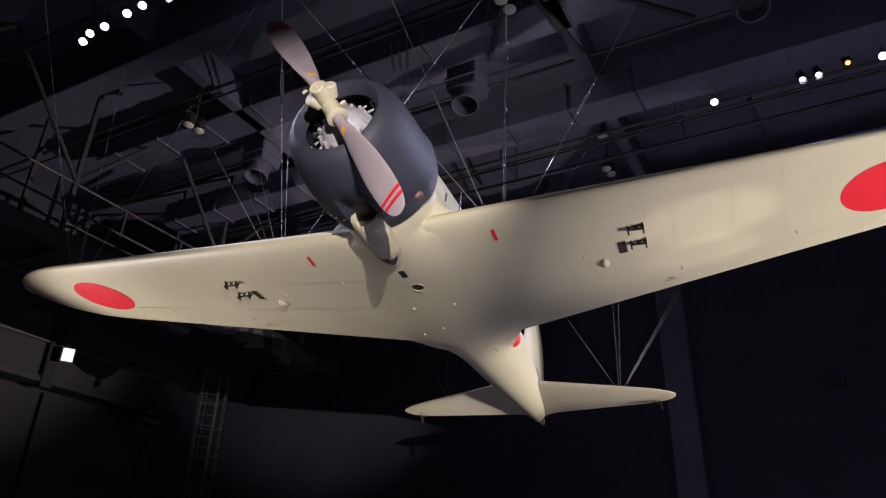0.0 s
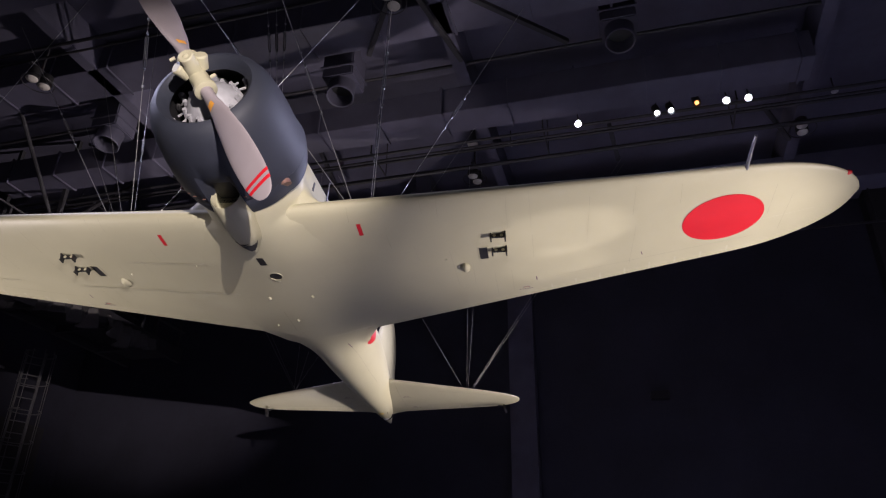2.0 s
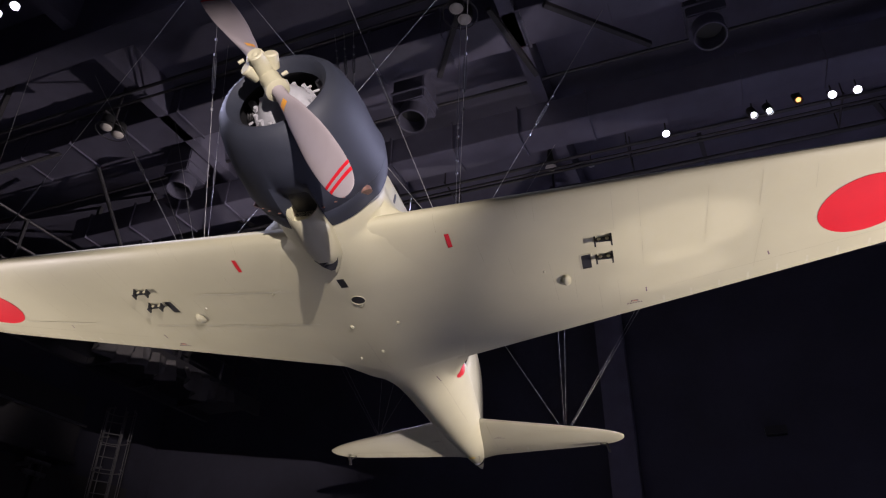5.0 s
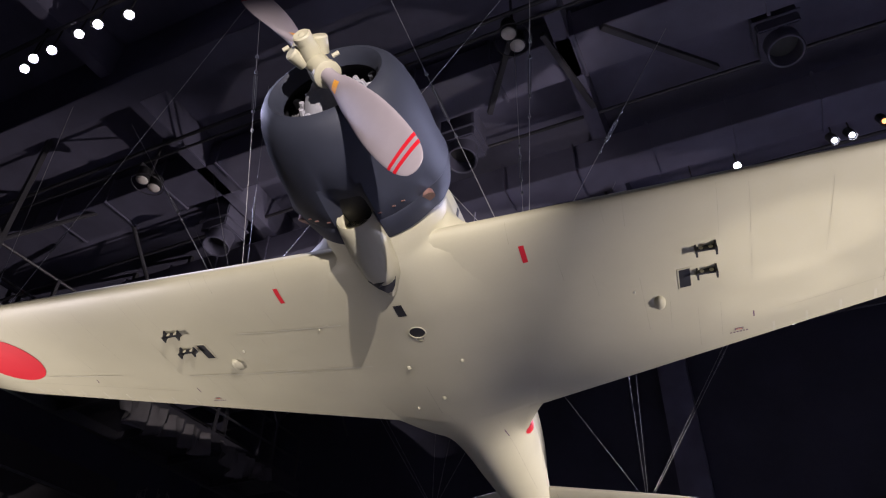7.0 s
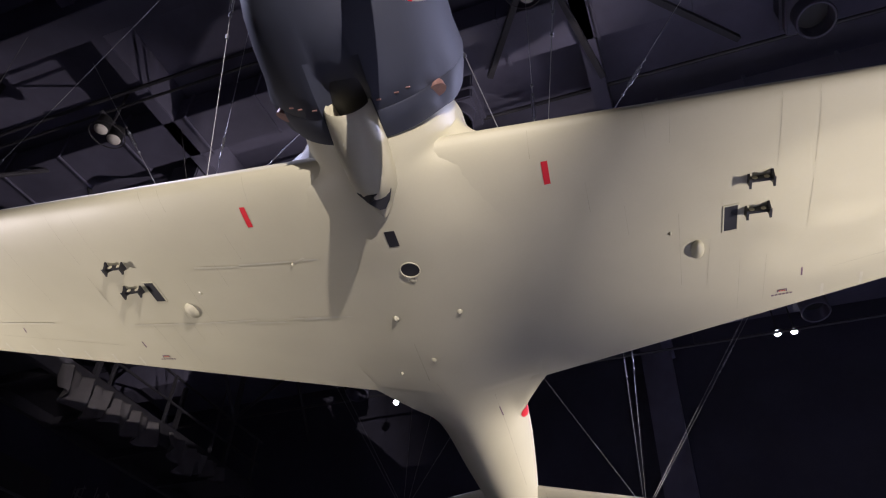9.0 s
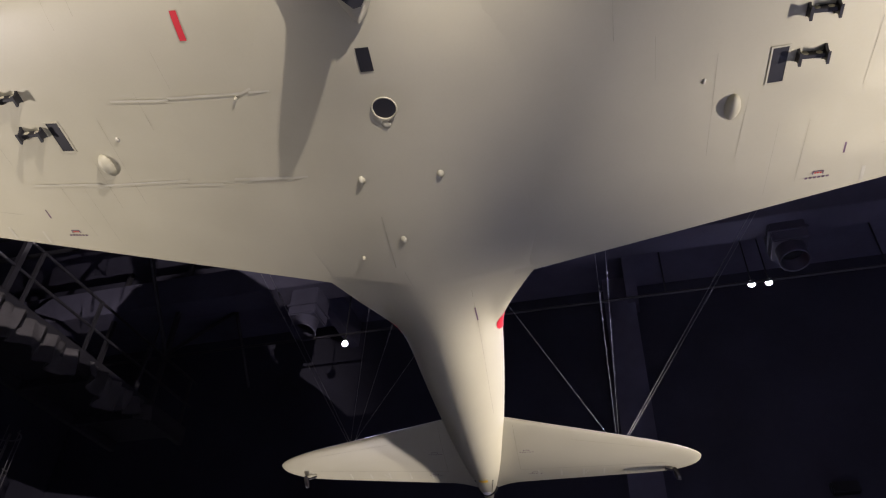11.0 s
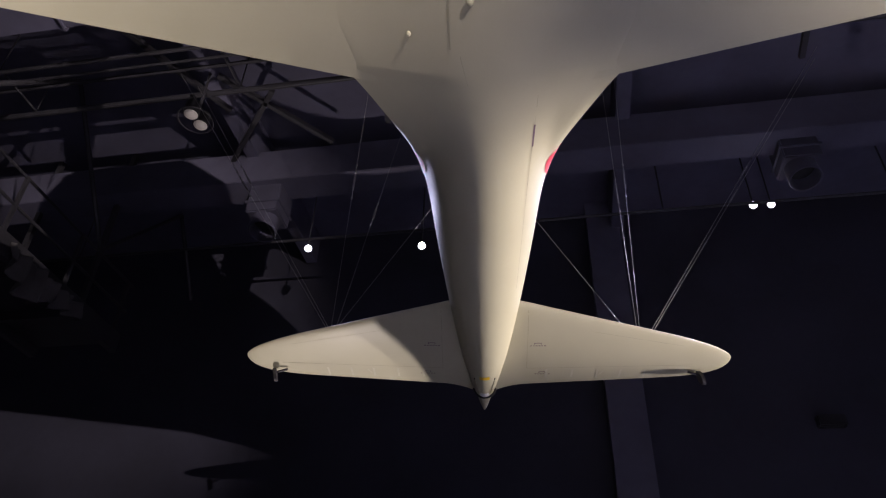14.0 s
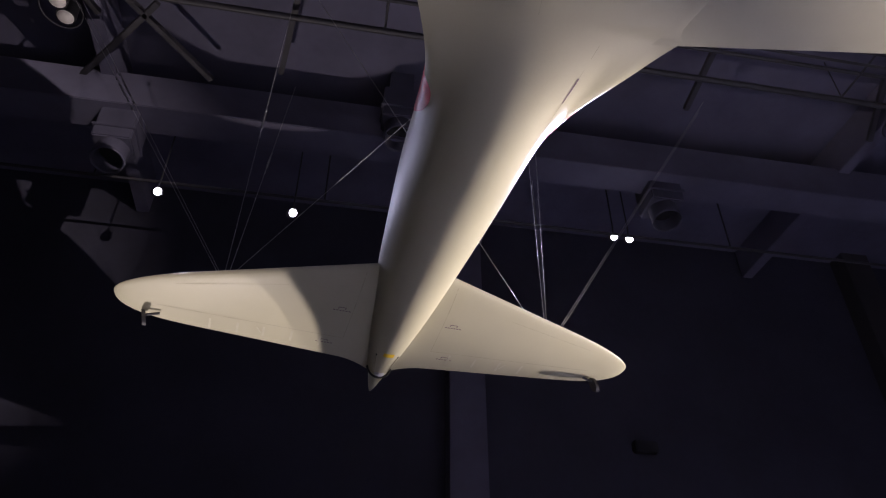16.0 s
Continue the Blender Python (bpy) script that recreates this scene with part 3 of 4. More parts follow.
# gun slit each side as a black solid, its shaded inside in the colour
for s in (-1, 1):
    bm = bmesh.new()
    q = [(1.77, 0.00), (1.81, 0.015), (1.85, 0.16), (1.81, 0.15)]
    vs = [bm.verts.new((s * (side_x(y, z) + 0.004), y, z)) for y, z in q] + [bm.verts.new((s * (side_x(y, z) - 0.03), y, z)) for y, z in q]
    for f in ((0, 1, 2, 3), (4, 5, 6, 7), (0, 1, 5, 4), (1, 2, 6, 5), (2, 3, 7, 6), (3, 0, 4, 7)):
        bm.faces.new([vs[k] for k in f])
    part("gun_slot", bm, BLACK, fus, "", False)
belly_patch("yellow_mark", lambda u, v: (0.05 * u, 7.735 + 0.032 * v), YELLOW, 6, 0.004)
# arrester hook hinge and the dark joint ahead of the tail cone
bm = bmesh.new()
for y0, r, in ((8.145, 0.008),):
    tube([(curve(y0, HALF) * math.sin(a) * 1.01, y0 + 0.03 * math.cos(a), curve(y0, BELLY) + (0.12 - 0.12 * math.cos(a)) - 0.004) for a in [math.pi * (k / 14 - 0.5) * 0.9 for k in range(15)]], 0.011, bm)
part("tail_joint", bm, BLACK, fus)
part("tail_lamp", dome(0, 8.12, curve(8.12, BELLY) + 0.01, 0.05, 0.035, 0.03), WHITE, fus)
for s in (-1, 1):
    part("hook_pivot", dome(s * 0.1, 7.80, belly_z(0.1, 7.80) + 0.004, 0.008, 0.014, 0.016), BLACK, fus)
    part("hook_rod", tube([(s * 0.1, 7.82, belly_z(0.1, 7.82) - 0.004), (s * 0.062, 8.08, belly_z(0.05, 8.08) - 0.004)], 0.004, n=6), SEAM, fus)


# tailplane details
def stab_low(x, y):
    ring = stab_ring(x)[:17]
    for a, b in zip(ring, ring[1:]):
        if a[1] <= y <= b[1]:
            return a[2] + (b[2] - a[2]) * (y - a[1]) / (b[1] - a[1])
    return 0.165


def stab_strip(x0, y0, x1, y1, w, mat, parent, name, gap=0.0015, n=6):
    bm = bmesh.new()
    d = Vector((x1 - x0, y1 - y0)).normalized() * (w / 2)
    rows = []
    for i in range(n + 1):
        x, y = x0 + (x1 - x0) * i / n, y0 + (y1 - y0) * i / n
        a, b = (x - d.y, y + d.x), (x + d.y, y - d.x)
        rows.append([bm.verts.new((*a, stab_low(*a) - gap)), bm.verts.new((*b, stab_low(*b) - gap))])
    for p, q in zip(rows, rows[1:]):
        bm.faces.new((p[0], p[1], q[1], q[0]))
    return part(name, bm, mat, parent)


tails = [o for o in plane.children if o.name.startswith("tailplane")]
for s, S in zip((-1, 1), tails):
    stab_strip(s * 0.42, 7.80, s * 2.05, 7.74, 0.006, SEAM, S, "elevator_hinge", n=14)
    stab_strip(s * 0.40, 6.88, s * 0.42, 7.8, 0.006, SEAM, S, "panel_joint", n=10)
    stab_strip(s * 1.0, 7.18, s * 1.9, 7.42, 0.004, SEAM, S, "panel_joint", n=8)
    for x in (0.62, 0.88, 1.13, 1.36, 1.6):
        stab_strip(s * x, 7.82, s * x, 7.98, 0.02, PALE_RIDGE, S, "elevator_rib", 0.003, 3)
    stab_strip(s * 1.19, 7.84, s * 1.15, 7.92, 0.014, PALE_RIDGE, S, "elevator_rib", 0.007, 2)
    for px, py in ((0.51, 7.37), (0.58, 7.89)):
        stab_strip(s * px - 0.035, py - 0.022, s * px + 0.035, py - 0.022, 0.008, PRINT, S, "stencil_frame", n=2)
        for q in (-1, 1):
            stab_strip(s * px + q * 0.031, py - 0.022, s * px + q * 0.031, py + 0.002, 0.007, PRINT, S, "stencil_frame", n=2)
        for k in range(6):
            stab_strip(s * px - 0.075 + 0.027 * k, py + 0.022, s * px - 0.057 + 0.027 * k, py + 0.022, 0.012, PRINT, S, "stencil_bar", n=2)
    # control-lock paddle clamped on the elevator
    pad = part("elevator_paddle", loft([[(s * (2.14 + o) + 0.02 * math.sin(a), 7.86 + 0.05 * math.cos(a), 0.075 - 0.075 * math.sin(a)) for a in [2 * math.pi * k / 18 for k in range(18)]] for o in (-0.016, -0.012, 0.012, 0.016)]), RAIL, S, "dark grey paddle below the elevator")
    part("paddle_arm", tube([(s * 2.02, 7.84, 0.13), (s * 2.14, 7.86, 0.105)], 0.012, n=8), RAIL, pad)

# ------------------------------------------------------------ the cables that carry the airplane
def cable(a, b, parent_group="cables carrying the airplane", buckle=0.62, r=0.0042):
    a, b = Vector(a), Vector(b)
    c = new("suspension_cable")
    c.matrix_world = Matrix.Translation(a)
    v = b - a
    u = v.normalized()
    part("wire", tube([(0, 0, 0), v * 0.5, v], r, n=6), WIRE, c)
    o = v * buckle
    g0 = 1.5 if r > 0.0026 else 1.0
    for q in (-1, 1):
        p = u.orthogonal().normalized() * 0.010 * q * g0
        part("buckle_bar", tube([o - u * 0.11 * g0 + p, o + u * 0.11 * g0 + p], 0.004 * g0, n=6), STEEL, c)
    for g in (-0.26, -0.13, 0.13, 0.24):
        part("wire_clamp", tube([o + u * (g * g0 - 0.022), o + u * (g * g0 - 0.016), o + u * (g * g0 + 0.016), o + u * (g * g0 + 0.022)], [0.005, 0.010 * g0, 0.010 * g0, 0.005], n=8), STEEL, c)
    return tagged(c, "thin steel suspension cable with a turnbuckle, fixed to the airplane", "cable", parent_group)


TOP = 9.5
# each foot on the airplane, then the ceiling end of every cable from it, its turnbuckle's share of the way and its radius
RIGGING = (
    ((0.99, 2.50, 5.27), ((-0.48, 0.64, 0.40, 0.0034), (0.92, 3.01, 0.36, 0.003), (1.69, 0.46, 0.40, 0.0034), (2.81, 3.49, 0.50, 0.003), (-1.98, 1.45, 0.55, 0.003))),
    ((-1.80, 2.25, 5.24), ((-4.88, 2.88, 0.46, 0.0028), (-5.41, 5.38, 0.36, 0.0022), (-4.30, 4.17, 0.36, 0.0022), (-0.87, -0.15, 0.44, 0.0028), (-2.56, 2.83, 0.36, 0.0024))),
    ((-1.43, 1.94, 5.20), ((1.99, 1.60, 0.85, 0.003),)),
    ((-5.50, 2.55, 5.52), ((-5.44, 2.30, 0.20, 0.003), (-2.16, 1.59, 0.30, 0.0026), (-2.49, -2.40, 0.30, 0.002))),
    ((1.53, 7.48, 4.88), ((-1.18, 7.61, 0.55, 0.0022), (1.55, 7.57, 0.42, 0.0022), (1.78, 7.70, 0.48, 0.0022), (4.53, 7.66, 0.50, 0.0022), (4.58, 7.86, 0.44, 0.0022))),
    ((-1.53, 7.43, 4.88), ((2.09, 5.76, 0.60, 0.0018), (-1.44, 7.37, 0.45, 0.0018), (-1.26, 9.16, 0.50, 0.0018), (-4.37, 7.93, 0.50, 0.0018), (-4.20, 8.15, 0.55, 0.0018))),
)
for foot, tops in RIGGING:
    for k, (x, y, share, r) in enumerate(tops):
        spread = Vector((0.022 * (k - 2), 0.01 * k, 0)) if len(tops) > 3 else Vector((0, 0, 0))
        cable(Vector(foot) + spread, (x, y, TOP), buckle=share, r=r)
crown = HANG @ Vector((-0.28, 2.75, 0.62))
for x, y in ((-0.95, 3.0), (-0.81, 3.0), (-0.66, 3.0)):
    cable(crown, (x, y, TOP), buckle=0.80, r=0.003)

# ------------------------------------------------------------ the hall, turned a little against the airplane
ROOM = pose(0, 0, 0, 0, 0, -7)


def wall(name, lo, hi, mat, label):
    ob = tagged(part(name, box(lo, hi), mat, None, label, False), kind="structure")
    ob.matrix_world = ROOM
    return ob


CZ = 10.4
# unseen floor, kept pale so that lamp light bounces up to the ceiling
wall("floor", (-14, -14, -0.2), (14, 13, 0), FLOORM, "grey hall floor that bounces lamp light upwards")
wall("ceiling", (-14, -14, CZ), (14, 13, CZ + 0.2), CEIL, "dark painted concrete hall ceiling")
wall("wall_back", (-12.2, 12.6, 0), (14, 12.9, CZ), WALLP, "dark painted back wall of the hall")
wall("wall_front", (-12.2, -14, 0), (14, -13.7, CZ), WALLP, "dark painted front wall of the hall")
wall("wall_left", (-12.5, -14, 0), (-12.2, 12.9, CZ), WALLP, "dark panelled side wall of the hall")
wall("wall_right", (13.7, -13.7, 0), (14, 12.6, CZ), WALLP, "dark painted side wall of the hall")


def room_thing(name, bm, mat, label, category, group="", kind="", smooth=False):
    ob = tagged(part(name, bm, mat, None, "", smooth), label, category, group, kind)
    ob.matrix_world = ROOM
    return ob


room_thing("column", box((0.50, 12.2, 0), (1.10, 12.6, CZ), bevel=0.01), DUCT, "dark grey square column against the back wall", "column", kind="structure")
room_thing("column", box((8.9, 12.2, 0), (9.5, 12.6, CZ), bevel=0.01), PANEL, "dark grey square column against the back wall", "column", kind="structure")
room_thing("wall_box", box((3.66, 12.45, 5.83), (4.08, 12.6, 6.02), bevel=0.02), BLACK, "small black box fixed to the back wall", "wall box")

# beams and ducts overhead
for y, z0, z1, d, x0, x1 in ((9.4, 9.2, 9.85, 0.55, -12.2, 13.7), (1.55, 9.45, CZ, 0.4, -12.2, 13.7), (-3.5, 9.45, CZ, 0.4, -12.2, 13.7)):
    room_thing("ceiling_beam", box((x0, y, z0), (x1, y + d, z1), bevel=0.012), CEIL, "dark painted steel ceiling beam", "beam", "ceiling beams", "structure")
duct_a = room_thing("air_duct", box((-9.0, 5.55, 9.2), (6.55, 6.15, 9.72), bevel=0.01), DUCT, "dark rectangular air duct under the ceiling", "air duct")
for k in range(14):
    f = part("duct_flange", box((-8.6 + 1.15 * k, 5.52, 9.17), (-8.56 + 1.15 * k, 6.18, 9.75), bevel=0.006), DUCT, duct_a, "", False)
duct_b = room_thing("air_duct", box((-9.0, 3.6, 9.75), (5.6, 4.3, 10.25), bevel=0.01), DUCT, "dark rectangular air duct under the ceiling", "air duct")
for k in range(12):
    part("duct_flange", box((-8.4 + 1.2 * k, 3.57, 9.72), (-8.36 + 1.2 * k, 4.33, 10.28), bevel=0.006), DUCT, duct_b, "", False)
for x in (-5.2, 0.95, 6.7):
    room_thing("cross_beam", box((x, -13.0, 9.75), (x + 0.22, 12.6, CZ), bevel=0.012), CEIL, "dark painted steel cross beam", "beam", "cross beams", "structure")
for k, (y, z, r) in enumerate(((6.95, 9.55, 0.03), (7.15, 9.55, 0.022), (7.35, 9.62, 0.03), (7.75, 9.5, 0.045), (2.9, 9.7, 0.03), (3.1, 9.7, 0.022), (10.42, 8.68, 0.025), (5.2, 9.9, 0.03), (0.6, 9.5, 0.03))):
    room_thing("ceiling_pipe", tube([(-12.0, y, z), (0, y, z), (13.5, y, z)], r, n=10), RAIL, "dark grey conduit running under the ceiling", "pipe", "ceiling conduits", smooth=True)
for k, x in enumerate((-8.0, -4.6, -1.2, 2.2, 5.6, 9.0)):
    hang = room_thing("pipe_hanger", tube([(x, 6.9, 9.6), (x, 7.8, 9.6)], 0.018, n=6), RAIL, "dark steel pipe hanger with two drop rods", "hanger", "pipe hangers")
    for y in (6.93, 7.78):
        part("drop_rod", tube([(x, y, 9.6), (x, y, CZ)], 0.01, n=6), RAIL, hang)
    hang = room_thing("pipe_hanger", tube([(x - 0.6, 10.42, 8.7), (x - 0.6, 10.42, CZ)], 0.014, n=6), RAIL, "dark steel drop rod holding a lamp pipe", "hanger", "pipe hangers")
for x0, y0, x1, y1 in ((0.85, 3.4, 1.15, 4.9), (0.5, 3.2, -0.3, 4.4), (1.6, 3.6, 2.9, 4.9), (3.4, 7.3, 3.5, 8.5), (6.1, 7.4, 6.7, 8.6), (-4.9, 7.6, -3.6, 9.2), (-5.6, 9.6, -4.2, 8.0), (-6.0, 6.4, -5.0, 8.3), (-2.2, 6.6, -2.6, 8.9)):
    room_thing("brace", box((-0.04, -0.5, -0.04), (0.04, 0.5, 0.04), bevel=0.006), RAIL, "dark steel brace between the ceiling beams", "brace", "ceiling braces", "structure").matrix_world = \
        ROOM @ Matrix.Translation(((x0 + x1) / 2, (y0 + y1) / 2, 9.72)) @ Matrix.Rotation(math.atan2(-(x1 - x0), y1 - y0), 4, "Z") @ Matrix.Diagonal((1, math.hypot(x1 - x0, y1 - y0), 1, 1))


def jet_nozzle():
    ob = tagged(new("air_nozzle"), "dark round air nozzle on a square duct box", "air nozzle", "ceiling air nozzles")
    m = pose(0, 0, 0, 78, 0, 0)
    n = 28

    def ring(r, y):
        return [m @ Vector((r * math.cos(a), y, r * math.sin(a))) for a in [2 * math.pi * k / n for k in range(n)]]
    part("nozzle", loft([ring(r, y) for r, y in ((0.20, 0.35), (0.20, -0.02), (0.205, -0.05), (0.225, -0.06), (0.235, -0.045), (0.232, 0.0), (0.225, 0.04), (0.225, 0.40))], True, (True, True)), NOZZLE, ob)
    part("throat", loft([ring(0.195, 0.20), ring(0.195, 0.21)]), BLACK, ob)
    part("duct_box", box((-0.27, -0.20, 0.24), (0.27, 0.34, 0.86), bevel=0.02), NOZZLE, ob, "", False)
    part("duct_neck", box((-0.18, -0.10, 0.84), (0.18, 0.26, 1.32)), NOZZLE, ob, "", False)
    part("box_flange", box((-0.30, -0.23, 0.42), (0.30, 0.37, 0.46), bevel=0.008), NOZZLE, ob, "", False)
    return ob


first = jet_nozzle()
first.matrix_world = pose(-0.26, 4.62, 9.12, 0, 0, -7)
for x, y, z in ((4.24, 4.15, 9.35), (-4.89, 5.38, 9.1), (4.72, 9.29, 8.6), (-3.57, 10.23, 8.41), (0.33, 9.27, 9.08),):
    copy_thing(first, pose(x, y, z, 0, 0, -7))


def twin_lamp():
    ob = tagged(new("twin_downlight"), "unlit twin downlight with pale lenses in a wire guard", "ceiling lamp", "twin downlights")
    for k, (x, y) in enumerate(((-0.02, -0.11), (0.02, 0.11))):
        part("lens", dome(x, y, 0.02, 0.10, 0.10, 0.06, 22, 6), SHADE, ob)
        part("housing", tube([(x, y, 0.01), (x, y, 0.03), (x, y, 0.22), (x, y, 0.26)], [0.112, 0.115, 0.10, 0.05], n=22), BLACK, ob)
    part("guard", tube([(0.24 * math.cos(a), 0.26 * math.sin(a), 0.0) for a in [2 * math.pi * k / 32 for k in range(33)]], 0.009, n=6), RAIL, ob)
    part("stem", tube([(0, 0, 0.2), (0, 0, 1.2)], 0.02, n=8), RAIL, ob)
    part("bracket", box((-0.03, -0.25, 0.22), (0.03, 0.25, 0.27), bevel=0.006), RAIL, ob, "", False)
    return ob


lamp0 = twin_lamp()
lamp0.matrix_world = pose(0.9, 3.05, 9.45, 0, 0, -7)
for x, y, z in ((-5.25, 3.87, 9.27), (1.60, 8.15, 9.55), (7.78, 7.24, 9.6), (-4.06, 8.14, 8.77)):
    copy_thing(lamp0, pose(x, y, z, 0, 0, -7))
dl = part("single_downlight", dome(1.63, 7.44, 9.93, 0.11, 0.11, 0.05, 22, 6), SHADE, None)
tagged(dl, "single pale round downlight hung from the ceiling", "ceiling lamp")
part("stem", tube([(1.63, 7.44, 9.92), (1.63, 7.44, CZ)], [0.10, 0.03], n=16), BLACK, dl)


def detector(x, y, z):
    ob = tagged(new("smoke_detector"), "small white round smoke detector under the ceiling", "smoke detector", "smoke detectors")
    part("base", tube([(0, 0, 0.0), (0, 0, -0.02), (0, 0, -0.022)], [0.062, 0.062, 0.05], n=20), WHITE, ob)
    part("sensor", dome(0, 0, -0.02, 0.038, 0.038, 0.03, 18, 4), WHITE, ob)
    part("drop_tube", tube([(0, 0, 0), (0, 0, CZ - z)], 0.012, n=8), RAIL, ob)
    ob.matrix_world = Matrix.Translation((x, y, z))


for p in ((1.83, 4.08, 10.25), (2.38, 7.73, 10.07), (8.31, 6.82, 10.1), (-2.15, 8.01, 9.77)):
    detector(*p)


def track_spot(x, y, z, aim, lens, label, size=0.05):
    ob = tagged(new("track_spotlight"), label, "spotlight", "ceiling spotlights")
    m = look((0, 0, 0), Vector(aim) - Vector((x, y, z)))
    n = 20

    def ring(r, d):
        return [m @ Vector((r * math.cos(a), r * math.sin(a), -d)) for a in [2 * math.pi * k / n for k in range(n)]]
    part("housing", loft([ring(r, d) for r, d in ((0.03, -0.24), (0.066, -0.22), (0.07, 0.0), (0.07, 0.03), (0.062, 0.03), (0.06, -0.01))]), BLACK, ob)
    part("lens", loft([ring(size, -0.004), ring(size, 0.002)]), lens, ob, "lit lens")
    part("yoke", tube([m @ Vector((0, 0, 0.12)), (0, 0, 0.2), (0, 0, CZ - z)], 0.012, n=8), BLACK, ob)
    ob.matrix_world = Matrix.Translation((x, y, z))
    return ob


for k, (x, y) in enumerate(((-5.46, 1.46), (-5.22, 1.36), (-4.89, 1.32), (-4.37, 1.22), (-4.04, 1.17), (-3.57, 1.17))):
    track_spot(x, y, 9.3, (0.5 + 0.3 * k, -1.0, 3.0), LAMP_ON, "lit white spotlight clamped to a ceiling pipe")
for k, (x, y) in enumerate(((3.65, 6.15), (4.99, 6.0), (5.22, 5.96), (5.62, 5.8), (6.10, 5.8), (6.45, 5.77))):
    aim = (2.6, -3.0, 2.2) if k in (0, 4, 5) else (5.2, 1.0, 1.0)
    track_spot(x, y, 9.3, aim, LAMP_WARM if k == 3 else LAMP_ON, "warm orange lit ceiling spotlight" if k == 3 else "lit white spotlight clamped to a ceiling pipe", 0.036 if k in (1, 2, 3) else 0.05)
for x, y, z in ((-2.92, 10.73, 8.39), (4.25, 10.1, 8.73), (4.52, 10.08, 8.73), (-0.97, 10.3, 8.12)):
    track_spot(x, y, z, (0.2, 1.2, 2.0), LAMP_ON, "lit white spotlight clamped to a ceiling pipe")

# ------------------------------------------------------------ the side wall: panels, exit sign, pipes, ladder
LX = -12.2
for k in range(7):
    y0 = -9.16 + 3.0 * k
    room_thing("wall_panel", box((LX, y0, 0.3), (LX + 0.12, y0 + 2.88, 5.68), bevel=0.012), PANEL, "large dark grey sliding wall panel", "wall panel", "wall panels")
room_thing("wall_band", box((LX, -9, 5.92), (LX + 0.5, 9.42, 7.33), bevel=0.015), PANEL, "dark grey boxed band along the side wall", "wall band", kind="structure")
room_thing("wall_ledge", box((LX, -9, 5.76), (LX + 0.62, 9.42, 5.90), bevel=0.01), RAIL, "dark steel ledge along the side wall", "ledge", kind="structure")
room_thing("wall_pipe", tube([(LX + 0.58, -9, 6.68), (LX + 0.58, 2, 6.68), (LX + 0.58, 9.5, 6.68)], 0.03, n=10), PIPE, "thin grey pipe along the side wall", "pipe", smooth=True)
sign = tagged(new("exit_sign"), "lit pale green exit sign in a thin frame", "exit sign")
part("face", box((0.012, -0.11, -0.14), (0.02, 0.11, 0.14)), EXITG, sign, "lit sign face", False)
part("frame", box((-0.06, -0.13, -0.16), (0.011, 0.13, 0.16), bevel=0.008), WHITE, sign, "", False)
part("hanger", box((-0.05, -0.08, 0.2), (-0.01, 0.08, 1.1)), BLACK, sign, "", False)
sign.matrix_world = pose(-10.4, 6.88, 6.37, 0, 0, -40)
room_thing("sign_post", box((LX + 0.5, 5.35, 5.66), (LX + 0.66, 5.62, 7.35), bevel=0.01), BLACK, "black upright behind the exit sign", "post")
valve = room_thing("valve_set", tube([(LX + 0.75, 8.0, 5.53), (LX + 0.75, 8.65, 5.53)], 0.05, n=12), PIPE, "grey pipe valves fixed to the side wall", "valve", smooth=True)
part("wall_bracket", box((LX, 8.25, 5.50), (LX + 0.75, 8.35, 5.56)), PIPE, valve, "", False)
for y, z in ((8.15, 5.28), (8.45, 5.28), (8.3, 5.73)):
    part("valve_body", tube([(LX + 0.75, y - 0.14, z), (LX + 0.75, y - 0.13, z), (LX + 0.75, y + 0.13, z), (LX + 0.75, y + 0.14, z)], [0.03, 0.055, 0.055, 0.03], n=12), PIPE, valve)
    part("branch", tube([(LX + 0.75, y, z - 0.12), (LX + 0.75, y, 5.54)], 0.022, n=8), PIPE, valve)

ladder = tagged(new("caged_ladder"), "dark steel wall ladder with round safety hoops", "ladder")
for x in (-0.22, 0.22):
    part("stile", box((x - 0.02, -0.03, 0), (x + 0.02, 0.03, 7.6)), LADDER, ladder, "", False)
for k in range(25):
    part("rung", tube([(-0.22, 0, 0.3 + 0.29 * k), (0.22, 0, 0.3 + 0.29 * k)], 0.013, n=6), LADDER, ladder)
for k in range(8):
    part("hoop", tube([(0.36 * math.sin(a), -0.36 + 0.36 * math.cos(a), 2.4 + 0.72 * k) for a in [math.pi * (q / 12 - 1) * 1.6 + math.pi * 0.8 for q in range(13)]], 0.014, n=6), LADDER, ladder)
for a in (-2.4, -1.6, 1.6, 2.4, 3.14):
    part("cage_bar", tube([(0.36 * math.sin(a), -0.36 + 0.36 * math.cos(a), 2.4), (0.36 * math.sin(a), -0.36 + 0.36 * math.cos(a), 7.5)], 0.01, n=6), LADDER, ladder)
ladder.matrix_world = ROOM @ pose(LX + 0.75, 10.2, -0.3, 0, 0, 60)

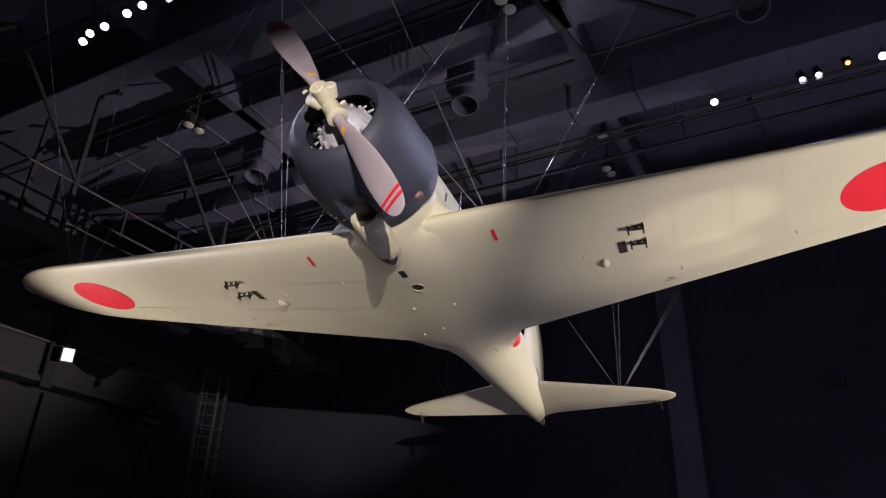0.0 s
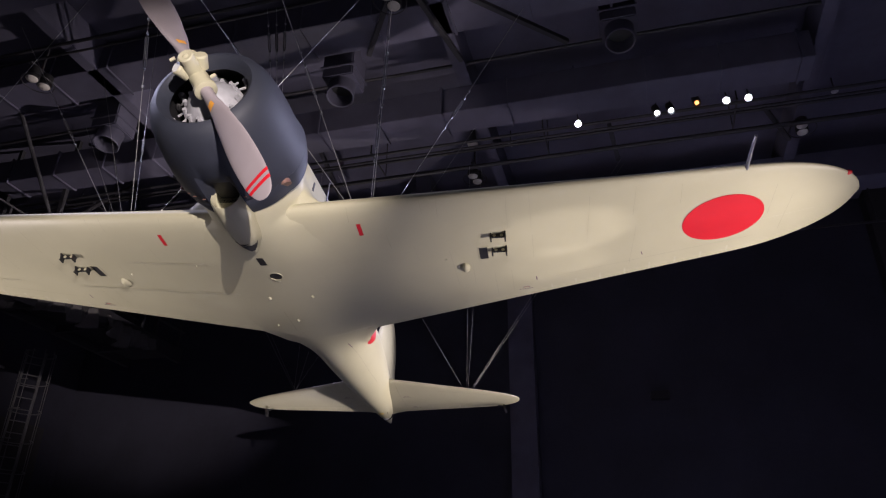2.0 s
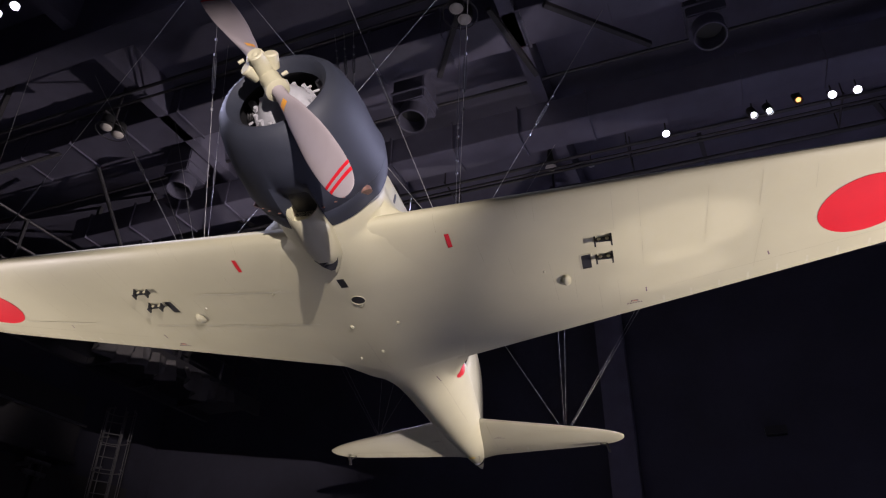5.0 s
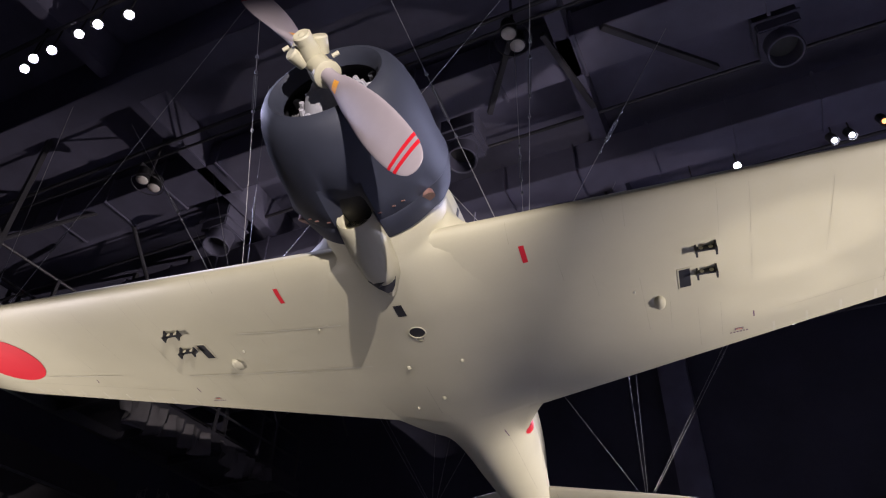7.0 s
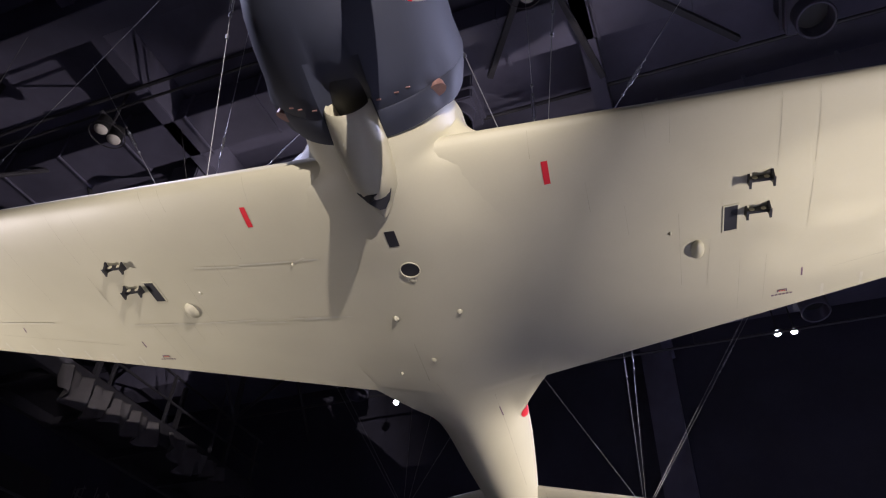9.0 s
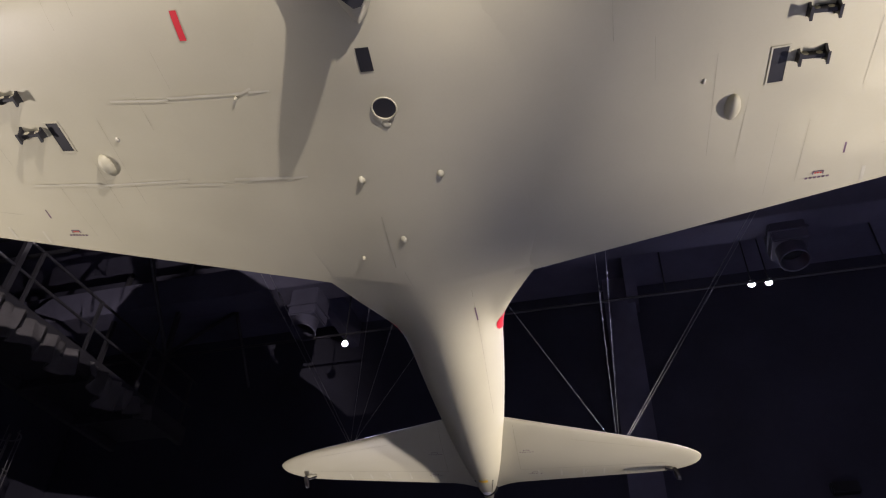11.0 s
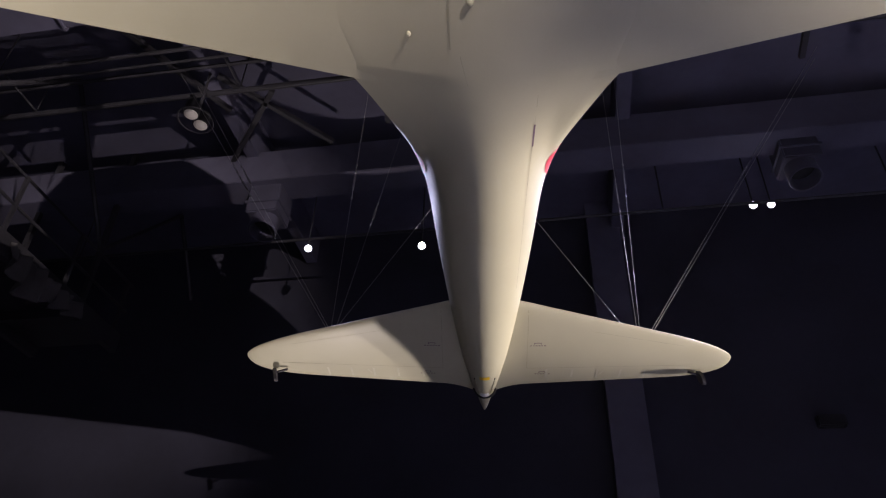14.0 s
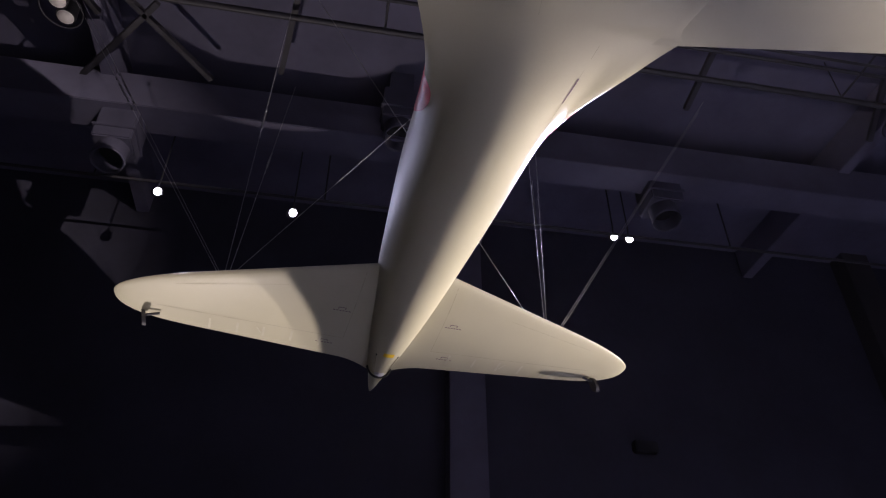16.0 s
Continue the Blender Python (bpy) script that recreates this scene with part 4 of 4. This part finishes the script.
# ------------------------------------------------------------ catwalk with railings
cat = tagged(new("catwalk"), "dark steel catwalk with pipe railings hung beside the airplane", "catwalk")
cat.matrix_world = ROOM
CX0, CX1, CZ0 = -9.1, -7.6, 7.15
part("deck", box((CX0, -9, CZ0 - 0.05), (CX1, 10.8, CZ0)), RAIL, cat, "", False)
for x in (CX0, CX1):
    part("side_channel", box((x - 0.06, -9, CZ0 - 0.24), (x + 0.06, 10.8, CZ0 + 0.10), bevel=0.01), RAIL, cat, "", False)
    for z in (0.55, 1.05):
        part("handrail", tube([(x, -9, CZ0 + z), (x, 1, CZ0 + z), (x, 10.8, CZ0 + z)], 0.024, n=8), RAIL, cat)
    for k in range(15):
        part("railing_post", box((x - 0.025, -9 + 1.4 * k, CZ0), (x + 0.025, -8.95 + 1.4 * k, CZ0 + 1.07)), RAIL, cat, "", False)
for k in range(14):
    y = -8.6 + 1.4 * k
    part("deck_joist", box((CX0, y, CZ0 - 0.22), (CX1, y + 0.08, CZ0 - 0.06)), RAIL, cat, "", False)
for k in range(6):
    y = -8.3 + 3.6 * k
    for x in (CX0, CX1):
        part("hanger_bar", box((x - 0.04, y - 0.04, CZ0), (x + 0.04, y + 0.04, CZ)), RAIL, cat, "", False)
    part("diagonal_brace", tube([(CX1, y, CZ0 + 1.1), (CX1, y + 1.8, CZ)], 0.04, n=8), RAIL, cat)
    part("diagonal_brace", tube([(CX1, y + 3.6, CZ0 + 1.1), (CX1, y + 1.8, CZ)], 0.04, n=8), RAIL, cat)

# grey cloth bundled and hung from the catwalk's edge
def drape(x, y0, y1, z, depth, seed):
    rng = random.Random(seed)
    bm = bmesh.new()
    n, m = 40, 12
    ph = [rng.uniform(0, 6.28) for _ in range(4)]
    rows = []
    for i in range(n + 1):
        u = i / n
        low = depth * (0.55 + 0.45 * math.sin(math.pi * u)) * (0.8 + 0.2 * math.sin(7 * u + ph[0]))
        row = []
        for j in range(m + 1):
            v = j / m
            row.append(bm.verts.new((x + (0.05 + 0.07 * v) * math.sin(34 * u + ph[1] + 1.3 * v) + 0.04 * math.sin(61 * u + ph[2]), y0 + (y1 - y0) * u + 0.05 * v * math.sin(19 * u + ph[3]), z - low * v)))
        rows.append(row)
    for i in range(n):
        for j in range(m):
            bm.faces.new((rows[i][j], rows[i + 1][j], rows[i + 1][j + 1], rows[i][j + 1]))
    ob = room_thing("hanging_cloth", bm, CLOTH, "creased grey cloth hung from the catwalk edge", "cloth", "hung cloths", smooth=True)
    sol = ob.modifiers.new("thickness", "SOLIDIFY")
    sol.thickness = 0.01
    return ob


drape(CX1 + 0.12, 5.4, 7.6, CZ0 - 0.05, 0.75, 1)
drape(CX1 + 0.14, 7.9, 9.6, CZ0 - 0.05, 0.6, 2)
